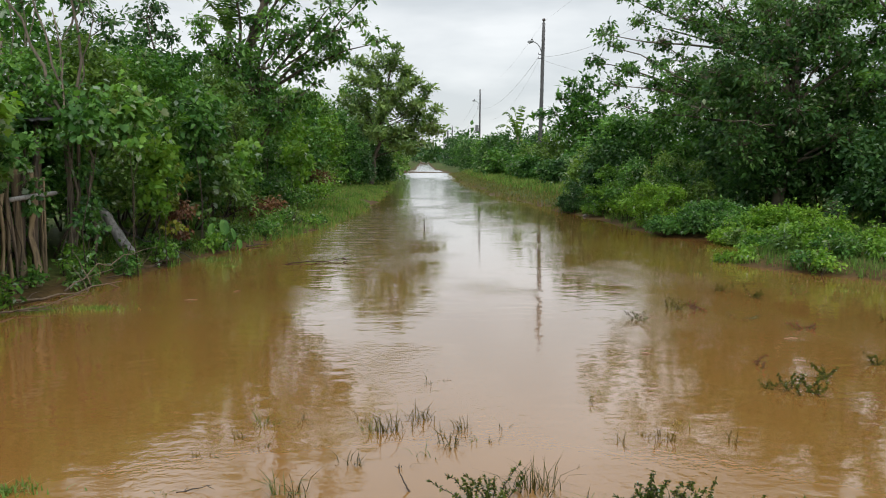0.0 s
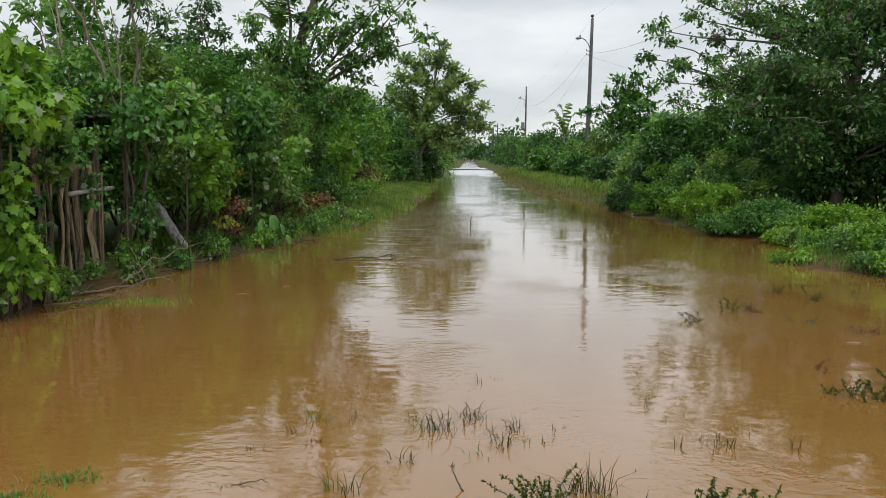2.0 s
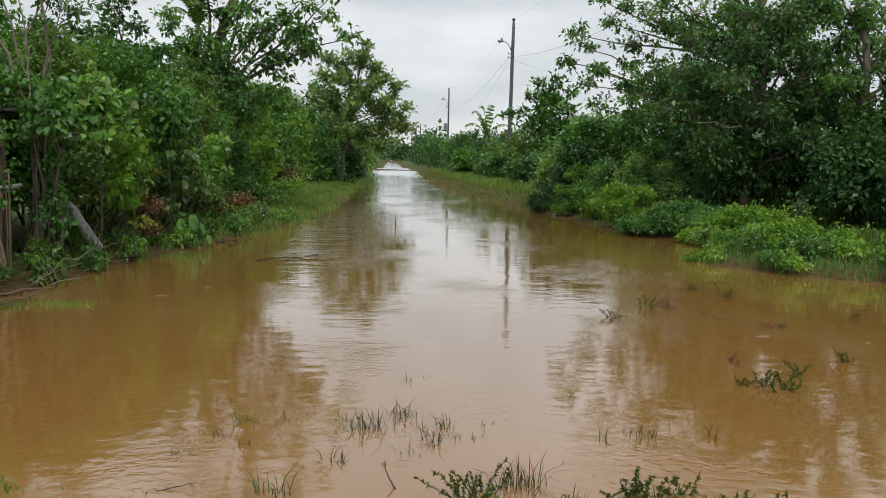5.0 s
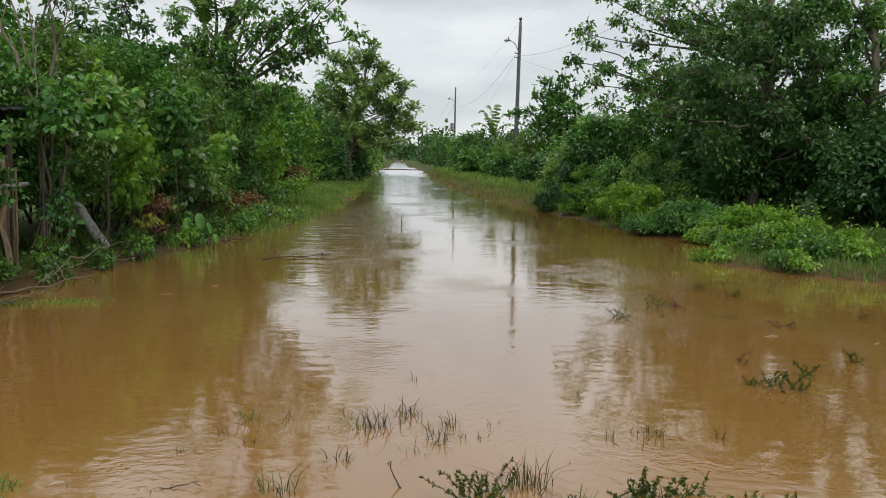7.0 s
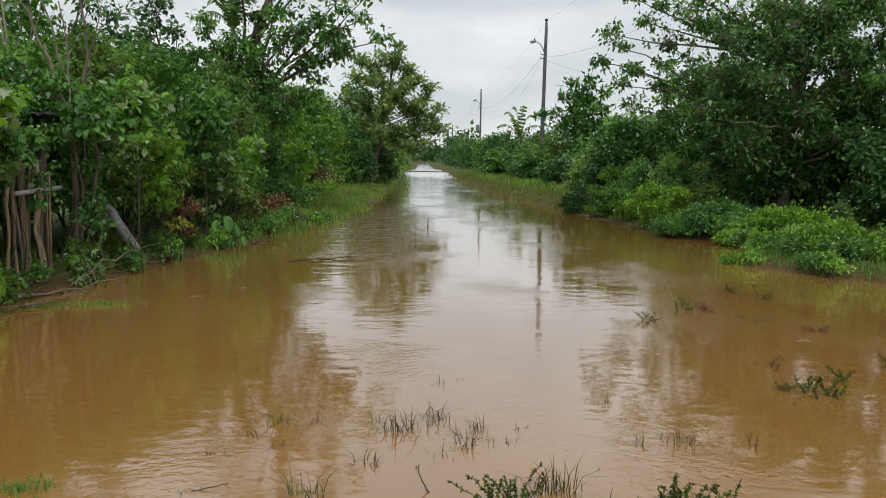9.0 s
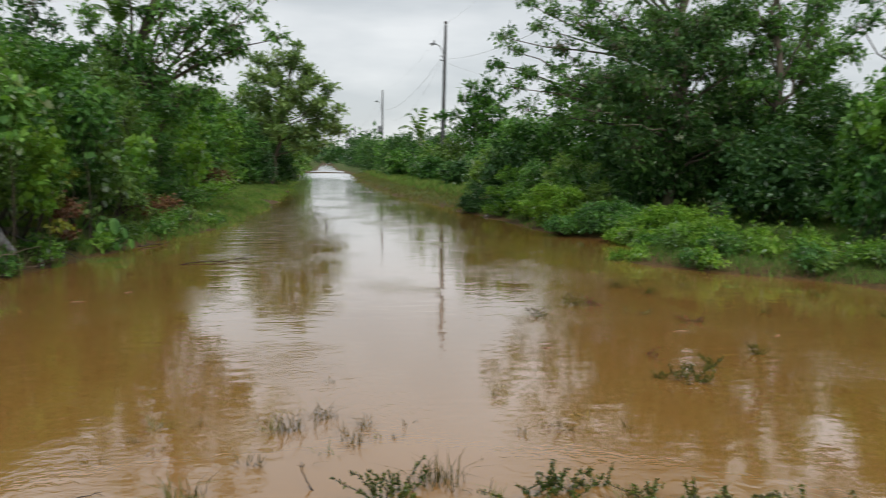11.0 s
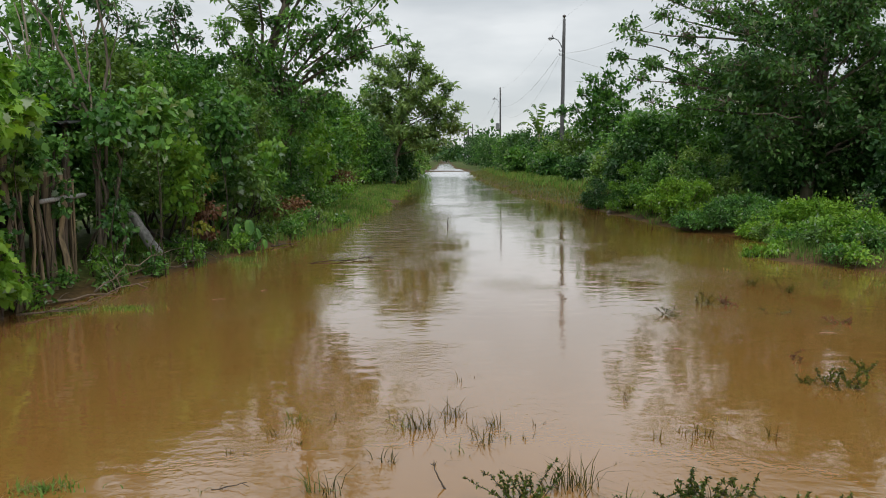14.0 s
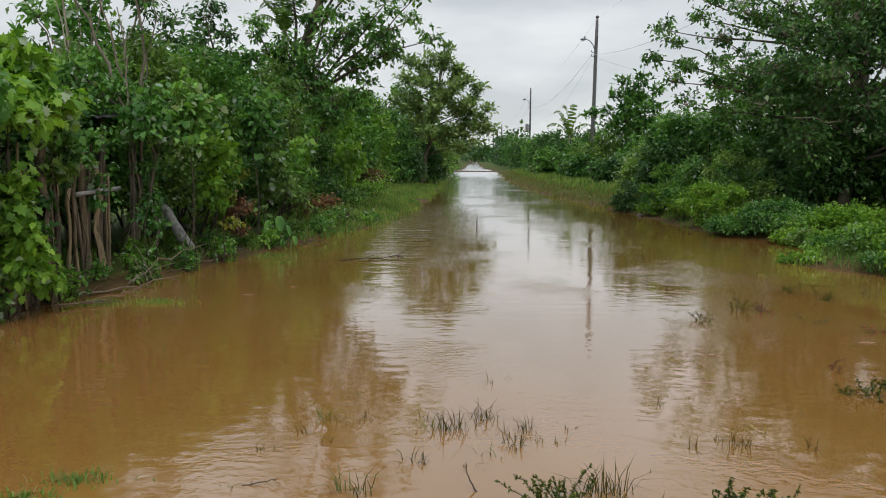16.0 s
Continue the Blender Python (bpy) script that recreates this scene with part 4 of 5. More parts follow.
# ---- utility poles and lines ----
def utility_pole(seed, x, y, top, lean, r, lamp, label, box=False):
    e = thing("utility_pole", x, y, float(ground_z(x, y)), label, "utility pole", "roadside poles")
    rng = np.random.default_rng(seed)
    p = np.linspace((0, 0, -0.2), (lean, 0, top), 8)
    p[1:-1, :2] += rng.normal(size=(6, 2)) * 0.012
    part_mesh("shaft", tubes_mesh("shaft", [tube_data(p, np.linspace(r, r * 0.66, 8), 12)], POLE_WOOD), e)
    part_mesh("insulator", tubes_mesh("insulator", [tube_data([(lean, 0, top - 0.01), (lean, 0, top + 0.07), (lean, 0, top + 0.09), (lean, 0, top + 0.2), (lean, 0, top + 0.24)], (0.04, 0.04, 0.1, 0.1, 0.04), 10)], PORCELAIN), e)
    for k in (0.80, 0.775):
        z = top * k
        part_mesh("bracket", tubes_mesh("bracket", [tube_data([(lean * k, -0.02, z), (lean * k - 0.26, -0.04, z), (lean * k - 0.28, -0.04, z + 0.1)], (0.025, 0.025, 0.03), 6)], DARK_METAL), e)
    part_mesh("ground_wire", tubes_mesh("ground_wire", [tube_data([(r * 0.9, -r * 0.5, 0.1), (lean * 0.5 + r * 0.8, -r * 0.4, top * 0.5), (lean + r * 0.55, -r * 0.35, top * 0.97)], (0.012,) * 3, 5)], DARK_METAL), e)
    if lamp:
        z = top * 0.825
        a = lean * 0.85
        arm = part_mesh("lamp_arm", tubes_mesh("lamp_arm", [tube_data([(a - 0.100, 0, z - 0.05), (a - 0.199, 0, z + 0.2), (a - 0.364, 0, z + 0.42), (a - 0.562, 0, z + 0.52), (a - 0.661, 0, z + 0.53)], (0.028,) * 5, 8)], METAL), e, "curved galvanised lamp arm")
        part_mesh("lamp_head", tubes_mesh("lamp_head", [tube_data([(a - 0.595, 0, z + 0.55), (a - 0.648, 0, z + 0.55), (a - 0.793, 0, z + 0.53), (a - 0.932, 0, z + 0.52), (a - 0.971, 0, z + 0.515)], (0.03, 0.075, 0.085, 0.06, 0.015), 10)], METAL), arm)
        part_mesh("photocell", tubes_mesh("photocell", [tube_data([(a - 0.694, 0, z + 0.6), (a - 0.694, 0, z + 0.7), (a - 0.694, 0, z + 0.73)], (0.04, 0.04, 0.02), 8)], PORCELAIN), arm)
        part_mesh("lamp_lens", tubes_mesh("lamp_lens", [tube_data([(a - 0.826, 0, z + 0.47), (a - 0.826, 0, z + 0.43), (a - 0.826, 0, z + 0.40)], (0.07, 0.06, 0.02), 8)], LAMP_GLASS), arm)
    if box:
        bm = bmesh.new()
        bmesh.ops.create_cube(bm, size=1.0, matrix=Matrix.Translation((lean * 0.5 - 0.36, -0.05, top * 0.53)) @ Matrix.Diagonal((0.42, 0.4, 0.8, 1)))
        bmesh.ops.bevel(bm, geom=bm.edges[:], offset=0.06, segments=2, affect="EDGES")
        part("transformer_box", bm, METAL, e, "grey pole-mounted transformer box")
    return e


utility_pole(41, 7.25, 48.0, 9.7, 0.16, 0.13, True, "tall weathered timber utility pole with a street lamp")
utility_pole(42, 7.0, 97.0, 9.75, 0.06, 0.13, True, "timber utility pole with street lamp and transformer", True)
utility_pole(43, 4.65, 150.0, 6.7, 0.0, 0.2, False, "short dark timber pole beside the lane")
utility_pole(44, 6.9, 190.0, 9.2, 0.1, 0.18, False, "distant timber utility pole")
utility_pole(45, 6.5, 250.0, 9.4, 0.0, 0.2, False, "very distant timber utility pole")
utility_pole(46, 8.3, -4.0, 9.6, 0.0, 0.17, False, "timber utility pole behind the bank")


def power_line(a, b, sag, r, label):
    s = np.linspace(0, 1, 25)[:, None]
    p = np.array(a) + (np.array(b) - np.array(a)) * s
    p[:, 2] -= (4 * s * (1 - s))[:, 0] * sag
    ob = new("power_line", tubes_mesh("power_line", [tube_data(p, np.full(25, r), 5)], CABLE))
    tagged(ob, label, "cable", "overhead lines")


power_line((7.41, 48, 10.1), (7.06, 97, 10.15), 0.8, 0.004, "thin overhead wire between the pole tops")
power_line((7.41, 48, 10.1), (8.3, -4, 10.0), 0.7, 0.003, "thin overhead wire between the pole tops")
power_line((7.13, 48, 7.95), (6.8, 97, 8.0), 1.1, 0.008, "sagging overhead cable between poles")
power_line((7.13, 48, 7.95), (8.05, -4, 7.9), 1.7, 0.007, "sagging overhead cable between poles")
power_line((7.13, 48, 7.7), (6.8, 97, 7.75), 2.2, 0.005, "slack overhead service cable")
power_line((7.4, 48, 7.75), (32.0, 60, 6.6), 1.2, 0.007, "service cable running off over the scrub")
power_line((7.06, 97, 10.1), (7.0, 190, 9.6), 1.6, 0.010, "thin overhead wire between distant poles")
power_line((6.8, 97, 8.0), (6.8, 190, 7.6), 2.0, 0.011, "sagging overhead cable between distant poles")


# ---- the old fence and what grows on it ----
def stake_fence():
    e = thing("fence", -5.0, 8.2, 0.05, "leaning fence of rough upright wooden stakes overgrown with vines", "fence")
    rng = np.random.default_rng(51)
    y = -2.4
    while y < 1.75:
        r = rng.choice((0.014, 0.02, 0.028, 0.038, 0.05)) * rng.uniform(0.85, 1.15)
        h = rng.uniform(1.15, 2.0)
        lean = rng.normal(size=2) * 0.05
        x = 0.05 * rng.normal()
        n = 8
        p = np.linspace((x, y, -0.25), (x + lean[0], y + lean[1], h), n)
        p[1:-1, :2] += rng.normal(size=(n - 2, 2)) * 0.007
        rad = r * np.linspace(1.1, 0.7, n) * rng.uniform(0.8, 1.2, n)
        sv, sf = tube_data(p, rad, 6)
        turn = rng.uniform(-0.5, 0.5)
        axis = np.repeat(p, 6, axis=0)
        off = sv - axis
        flat = rng.uniform(0.45, 1.0)
        u = np.array((math.sin(turn), math.cos(turn), 0.0))
        off = off + u * (off @ u)[:, None] * (1.0 / flat - 1.0) * 0.6
        sv = axis + off + rng.normal(size=sv.shape) * np.array((0.26, 0.26, 0.6)) * r
        part_mesh("stake", tubes_mesh("stake", [(sv, sf)], STAKE_PALE if rng.random() < 0.5 else STAKE), e)
        y += r * 2 + rng.uniform(0.0, 0.06)
    for sy, w, z0, z1 in ((1.42, 2.3, -0.2, 1.52), (0.2, 1.9, -0.2, 1.75), (-1.1, 2.1, -0.2, 1.6)):
        q = bent(rng, (0.07, sy, z0), (0.05, sy + 0.05, z1), 9, 0.02)
        sv, sf = tube_data(q, 0.038 * np.linspace(1.1, 0.8, 9) * rng.uniform(0.85, 1.15, 9), 8)
        axis = np.repeat(q, 8, axis=0)
        sv = axis + (sv - axis) * np.array((0.7, w, 1.0)) + rng.normal(size=sv.shape) * np.array((0.006, 0.010, 0.02))
        part_mesh("slab", tubes_mesh("slab", [(sv, sf)], STAKE_PALE), e, "split yellowed timber slab")
    for z in (1.18,):
        part_mesh("rail", tubes_mesh("rail", [tube_data([(0.06, 0.9, z - 0.02), (0.07, 1.5, z), (0.06, 2.05, z + 0.01)], (0.03, 0.035, 0.03), 5)], GREY_WOOD), e)


stake_fence()


def vine(seed, x, y, z, r, leaf, size, label, n=16, spread=(0.35, 0.6, 0.5), droop=0.8, ratio=0.8):
    """Climbing stems from the ground with broad leaves."""
    rng = np.random.default_rng(seed)
    g = float(ground_z(x, y))
    e = thing("vine", x, y, g, label, "vine", "climbing vines")
    c = rng.normal(size=(n, 3)) * np.array(spread) * 0.6 + np.array((0, 0, z - g))
    c[:, 2] = np.maximum(c[:, 2], 0.1)
    p, w, s, ta, tb = sprays(rng, c, rng.uniform(0.6, 1.2, n) * r, 11, 5, size, droop=droop)
    part_mesh("foliage", leaves_mesh("foliage", rng, p, w, s, leaf, ratio * 1.15, 0.12, lobed=True), e)
    for i in range(2):
        part_mesh("stem", tubes_mesh("stem", [tube_data(bent(rng, (rng.normal() * 0.1 - 0.1, rng.normal() * 0.2, -0.1), c[i], 7, 0.08), np.linspace(0.009, 0.004, 7), 5)], TWIG), e)


vine(801, -4.95, 7.9, 2.2, 0.26, LEAF_BRIGHT, 0.12, "broad-leaved vine heaped over the top of the fence", 18, (0.3, 0.6, 0.22))
vine(802, -4.95, 6.8, 1.9, 0.3, LEAF_MID, 0.12, "broad-leaved green vine over the old stakes", 24, (0.3, 0.4, 0.6))
vine(803, -4.72, 7.6, 1.0, 0.2, LEAF_LIME, 0.11, "yellow-green vine hanging down the fence", 13, (0.12, 0.32, 0.5))
vine(823, -4.72, 7.7, 0.45, 0.16, LEAF_LIME, 0.10, "yellow-green vine at the foot of the stakes", 8, (0.12, 0.3, 0.25))
vine(804, -4.85, 8.6, 1.95, 0.16, LEAF_MID, 0.11, "trailing vine on the weathered stakes", 5, (0.12, 0.3, 0.2))
vine(806, -4.6, 10.5, 2.1, 0.24, LEAF_MID, 0.10, "vine spilling off the hedge by the fence", 12, (0.25, 0.35, 0.3))
vine(807, -4.6, 10.6, 0.9, 0.14, LEAF_MID, 0.07, "small climbing vine at the fence foot", 7, (0.15, 0.25, 0.4))
vine(808, -4.9, 8.1, 2.65, 0.24, LEAF_BRIGHT, 0.13, "large pale vine leaves standing above the fence", 8, (0.25, 0.25, 0.15), ratio=0.9)
vine(809, -4.12, 11.9, 1.45, 0.24, LEAF_LIME, 0.10, "bright young creeper on the hedge face", 16, (0.14, 0.3, 0.6))
vine(810, -4.2, 12.8, 1.0, 0.22, LEAF_YELLOW, 0.075, "yellowing creeper leaves on the hedge face", 5, (0.2, 0.9, 0.55))
vine(811, -4.1, 12.9, 0.65, 0.2, LEAF_DRY, 0.065, "withered red-brown creeper on the hedge face", 6, (0.15, 0.55, 0.3), droop=1.2)
vine(812, -3.95, 14.3, 1.1, 0.28, LEAF_OLIVE, 0.11, "dull green creeper low on the hedge", 10, (0.2, 0.5, 0.5))
vine(813, -4.2, 11.0, 2.2, 0.28, LEAF_MID, 0.12, "olive creeper high on the hedge face", 10, (0.25, 0.5, 0.4))
vine(814, -3.75, 15.6, 1.5, 0.3, LEAF_BRIGHT, 0.12, "bright creeper on the hedge shoulder", 9, (0.25, 0.5, 0.4))
vine(815, -4.0, 23.0, 1.5, 0.4, LEAF_BRIGHT, 0.16, "bright creeper where the hedge recedes", 12, (0.4, 0.8, 0.5))
vine(816, -3.95, 13.6, 2.2, 0.26, LEAF_MID, 0.12, "creeper hanging from the hedge top", 10, (0.2, 0.4, 0.5))

# slim bare-stemmed sapling behind the fence
tree(61, -5.75, 11.4, 0.035, (-0.35, 0.1, 4.6), (
    (-0.62, 0.0, 4.1, 0.7), (0.42, 0.1, 4.3, 0.8), (0.1, -0.1, 4.5, 0.8), (-0.15, 0.2, 3.7, 0.8), (0.7, 0.2, 3.7, 0.9), (-1.0, 0.3, 3.5, 0.8)), LEAF_MID, 0.15,
     "slim sapling with bare crossing stems behind the fence", clump_r=0.42, twigs=14, per=6, along=1, bark=BARK_PALE, fork=0.12)


# bare crossing stems of a dead shrub above the fence
bare = thing("bare_shrub", -4.95, 10.7, float(ground_z(-4.95, 10.7)), "leafless brown shrub stems fanning up behind the fence", "shrub")
bare_rng = np.random.default_rng(64)
for tx, ty, tz, r in ((-0.95, 0.1, 4.1, 0.030), (-0.55, 0.2, 4.3, 0.022), (0.12, 0.1, 4.4, 0.026), (-0.25, 0.3, 3.6, 0.018), (-1.3, 0.0, 3.4, 0.020), (0.3, 0.2, 3.7, 0.014)):
    knee = np.array((bare_rng.normal() * 0.06, bare_rng.normal() * 0.08, 2.1))
    stem_path = np.concatenate([bent(bare_rng, (bare_rng.normal() * 0.1, bare_rng.normal() * 0.1, -0.1), knee, 5, 0.05), bent(bare_rng, knee, (tx, ty, tz), 7, 0.06)[1:]])
    part_mesh("stem", tubes_mesh("stem", [tube_data(stem_path, np.linspace(r * 1.2, r * 0.45, 11), 7)], BARK), bare)


# little dark shelter behind the fence
def shelter():
    e = thing("shelter", -5.75, 10.9, float(ground_z(-5.75, 10.9)), "small dark tin-roofed shelter hidden in the hedge", "shelter")
    for dx, dy in ((-0.5, -0.45), (0.5, -0.45), (-0.5, 0.45), (0.5, 0.45)):
        part_mesh("post", tubes_mesh("post", [tube_data([(dx, dy, -0.2), (dx, dy, 1.0), (dx + 0.01, dy, 1.93)], (0.045, 0.04, 0.04), 7)], STAKE), e)
    n = 33
    xs = np.linspace(-0.68, 0.68, n)
    v = []
    for t in (0.0, 0.012):
        for yy, zz in ((-0.65, 1.93), (0.65, 2.05)):
            v += [(a, yy, zz + 0.018 * math.sin(a * 42) + t) for a in xs]
    f = []
    for i in range(n - 1):
        f += [(i, i + n, i + n + 1, i + 1), (2 * n + i, 2 * n + i + 1, 3 * n + i + 1, 3 * n + i), (i, i + 1, 2 * n + i + 1, 2 * n + i), (n + i, 3 * n + i, 3 * n + i + 1, n + i + 1)]
    f += [(0, 2 * n, 3 * n, n), (n - 1, 2 * n - 1, 4 * n - 1, 3 * n - 1)]
    part_mesh("roof", raw_mesh("roof", v, f, DARK_METAL), e)


shelter()


def frond_mesh(name, rng, path, width, lobes, tear, material):
    """A long leaf with a midrib: torn lobes on both sides."""
    p = np.asarray(path, float)
    t = np.linspace(0, 1, len(p))
    v, f = [], []
    for i in range(lobes):
        a, b = i / lobes, (i + 1 - tear) / lobes
        pa, pb = (np.array([np.interp(q, t, p[:, k]) for k in range(3)]) for q in (a, b))
        d = unit(pb - pa)
        side = unit(np.cross(d, np.array((0.1, 0.15, 1.0))))
        wid = width * math.sin(math.pi * (0.08 + 0.88 * (a + b) / 2)) ** 0.6
        for sgn in (-1, 1):
            drop = np.array((0, 0, -rng.uniform(0.15, 0.6) * wid))
            o = side * sgn * wid * rng.uniform(0.8, 1.1) + d * wid * rng.uniform(0.2, 0.6) + drop
            k = len(v)
            v += [pa, pb, pb + o, pa + o * rng.uniform(0.85, 1.0)]
            f.append((k, k + 1, k + 2, k + 3))
    return raw_mesh(name, np.array(v), f, material)


def banana_plant(seed, x, y, h, ways, width, tear, lobes, label, name, stem_r=0.1):
    rng = np.random.default_rng(seed)
    e = thing(name, x, y, float(ground_z(x, y)), label, name.replace("_", " "), "large-leaved plants")
    part_mesh("stem", tubes_mesh("stem", [tube_data(np.linspace((0, 0, -0.15), (0.05, 0, h), 6), np.linspace(stem_r, stem_r * 0.55, 6), 9)], BARK_PALE), e)
    for wx, wy, up, ln in ways:
        s = np.linspace(0, 1, 10)
        path = np.stack([0.05 + wx * ln * s, wy * ln * s, h + ln * (up * s - (0.35 + up * 0.5) * s ** 2)], axis=1)
        lf = part_mesh("leaf", frond_mesh("leaf", rng, path, width, lobes, tear, LEAF_OLIVE), e)
        part_mesh("midrib", tubes_mesh("midrib", [tube_data(path, np.linspace(0.02, 0.006, 10), 5)], LEAF_BRIGHT), lf)


banana_plant(71, -6.55, 11.9, 2.75, ((0.75, 0.1, 1.15, 1.0), (-0.7, 0.2, 0.9, 1.1), (0.2, -0.8, 0.7, 1.0), (-0.2, 0.5, 1.5, 1.0)), 0.2, 0.12, 14, "banana plant with wind-torn drooping leaves", "banana_plant")
banana_plant(72, -5.2, 20.6, 4.7, ((0.5, -0.3, 1.6, 1.4), (-0.4, -0.2, 1.5, 1.4), (0.15, -0.6, 1.2, 1.3), (0.7, 0.2, 1.0, 1.5), (-0.1, 0.4, 1.9, 1.3), (-0.7, 0.1, 1.0, 1.4), (0.0, -0.4, 1.9, 1.3)), 0.28, 0.3, 34, "young palm with grey-green fronds inside the tree", "palm", 0.08)
banana_plant(73, 6.7, 55.0, 2.9, ((0.55, 0.1, 2.0, 2.1), (-0.55, 0.0, 2.2, 2.1), (0.15, -0.3, 2.6, 2.1), (-0.2, 0.3, 2.7, 2.0), (0.85, 0, 1.3, 2.0), (-0.85, 0.2, 1.4, 1.9), (-0.4, -0.4, 1.8, 1.9)), 0.32, 0.3, 16, "feathery young palm above the roadside scrub", "palm", 0.08)


# large heart-leaved plant at the water's edge
def heart_leaf(name, length, material, rng):
    n = 22
    ang = np.linspace(-math.pi, math.pi, n, endpoint=False)
    rad = (0.55 + 0.45 * np.cos(ang)) ** 0.5 * (0.72 + 0.28 * np.cos(ang) ** 2)
    x, y = np.cos(ang) * rad * length * 0.68 + length * 0.1, np.sin(ang) * rad * length * 0.46
    z = 0.10 * length * np.abs(y / length) - 0.35 * np.maximum(x, 0) ** 2 / length
    v = np.concatenate([[(0, 0, 0)], np.stack([x, y, z], axis=1)])
    v = np.concatenate([v, v - np.array((0, 0, 0.004))])
    m = n + 1
    f = [(0, 1 + i, 1 + (i + 1) % n) for i in range(n)] + [(m, m + 1 + (i + 1) % n, m + 1 + i) for i in range(n)]
    f += [(1 + i, m + 1 + i, m + 1 + (i + 1) % n, 1 + (i + 1) % n) for i in range(n)]
    return raw_mesh(name, v, f, material)


def taro(seed, x, y, ways, label):
    rng = np.random.default_rng(seed)
    e = thing("taro_plant", x, y, float(ground_z(x, y)), label, "taro plant")
    for dx, dy, z, ln, yaw, pitch in ways:
        q = bent(rng, (0.03 * rng.normal(), 0.03 * rng.normal(), -0.08), (dx, dy, z), 6, 0.1)
        st = part_mesh("stalk", tubes_mesh("stalk", [tube_data(q, np.linspace(0.016, 0.008, 6), 6)], LEAF_BRIGHT), e)
        lf = part_mesh("leaf", heart_leaf("leaf", ln * 0.78, LEAF_MID, rng), st)
        lf.matrix_basis = pose(dx, dy, z, 0, pitch, yaw)


taro(81, -3.85, 13.9, ((-0.15, -0.1, 0.52, 0.42, 200, 35), (0.2, -0.12, 0.5, 0.40, -60, 65), (0.02, -0.2, 0.44, 0.34, -100, 60), (0.32, 0.0, 0.34, 0.3, -20, 60), (0.1, 0.15, 0.4, 0.3, 90, 40)), "broad heart-leaved taro plant at the water's edge")
taro(82, -3.45, 13.7, ((0.1, -0.05, 0.26, 0.24, -40, 60), (-0.1, -0.1, 0.22, 0.22, -120, 55), (0.05, 0.1, 0.3, 0.22, 60, 40)), "small light green taro plant beside the large one")

# leaning grey timber post
log_rng = np.random.default_rng(91)
log_path = bent(log_rng, (-4.45, 11.58, 0.2), (-5.0, 11.78, 0.9), 7, 0.02)
tagged(new("timber_post", tubes_mesh("timber_post", [tube_data(log_path, (0.075, 0.085, 0.082, 0.08, 0.075, 0.07, 0.065), 9)], GREY_WOOD)), "weathered grey timber post fallen slantwise in the hedge", "timber post")
wire_path = bent(log_rng, (-4.8, 11.7, 0.62), (-3.9, 12.6, 0.05), 9, 0.05)
tagged(new("fence_wire", tubes_mesh("fence_wire", [tube_data(wire_path, np.full(9, 0.006), 5)], DARK_METAL)), "slack dark wire trailing from the fallen post", "wire")


# fallen branches and drift along the foot of the fence
def dead_branch(seed, a, b, r, forks, label, material=TWIG):
    rng = np.random.default_rng(seed)
    e = thing("dead_branch", a[0], a[1], a[2], label, "dead branch", "drift wood")
    p = bent(rng, (0, 0, 0), np.array(b) - np.array(a), 9, 0.12)
    part_mesh("stem", tubes_mesh("stem", [tube_data(p, np.linspace(r, r * 0.3, 9), 6)], material), e)
    for k in range(forks):
        i = rng.integers(2, 8)
        L = np.linalg.norm(p[8]) * rng.uniform(0.15, 0.4)
        d = unit(unit(p[8] - p[0]) + rng.normal(size=3) * np.array((0.8, 0.8, 0.5)) + np.array((0, 0, 0.15)))
        part_mesh("twig", tubes_mesh("twig", [tube_data(bent(rng, p[i], p[i] + d * L, 5, 0.15), np.linspace(r * 0.5, r * 0.12, 5), 5)], material), e)


dead_branch(1, (-2.25, 12.1, 0.0), (-1.25, 12.55, 0.02), 0.009, 14, "twiggy dead branch floating in the flood water")
dead_branch(2, (-4.9, 8.4, 0.05), (-4.1, 10.2, 0.05), 0.018, 4, "long bare branch lying along the fence foot", STAKE)
dead_branch(3, (-4.7, 8.0, 0.05), (-4.35, 9.8, 0.04), 0.014, 3, "bent cane washed against the bank", STAKE)
dead_branch(4, (-4.5, 9.4, 0.05), (-3.95, 11.2, 0.4), 0.012, 3, "thin cane slanting up from the bank", STAKE)
dead_branch(5, (-4.6, 10.6, 0.1), (-3.9, 12.3, 0.06), 0.014, 5, "dead twigs washed up on the mud")
dead_branch(6, (-3.6, 17.2, 0.05), (-2.4, 18.6, 0.15), 0.02, 7, "dark fallen branch at the grass edge")
dead_branch(7, (-3.4, 14.4, 0.04), (-3.0, 15.2, 0.03), 0.016, 3, "short dark stick on the waterline")
dead_branch(8, (-0.06, 3.66, -0.02), (-0.14, 3.74, 0.12), 0.006, 1, "thin stick poking out of the water")
dead_branch(9, (-1.28, 3.68, 0.0), (-1.1, 3.7, 0.03), 0.005, 3, "small drifting twig on the water")
dead_branch(10, (0.0, 18.5, 0.0), (0.02, 18.6, 0.22), 0.014, 1, "dark stick standing in the flooded lane")
for i in range(10):
    r9 = np.random.default_rng(970 + i)
    y = 8.3 + 0.45 * i
    x = float(shore_left(y)) - 0.1 - 0.3 * r9.random()
    dead_branch(40 + i, (x, y, 0.03), (x + 0.3 * r9.normal(), y + 0.5 + 0.4 * r9.random(), 0.06 + 0.15 * r9.random()), 0.009, 4, "thin dead twig washed up along the hedge foot", (STAKE, TWIG)[i % 2])
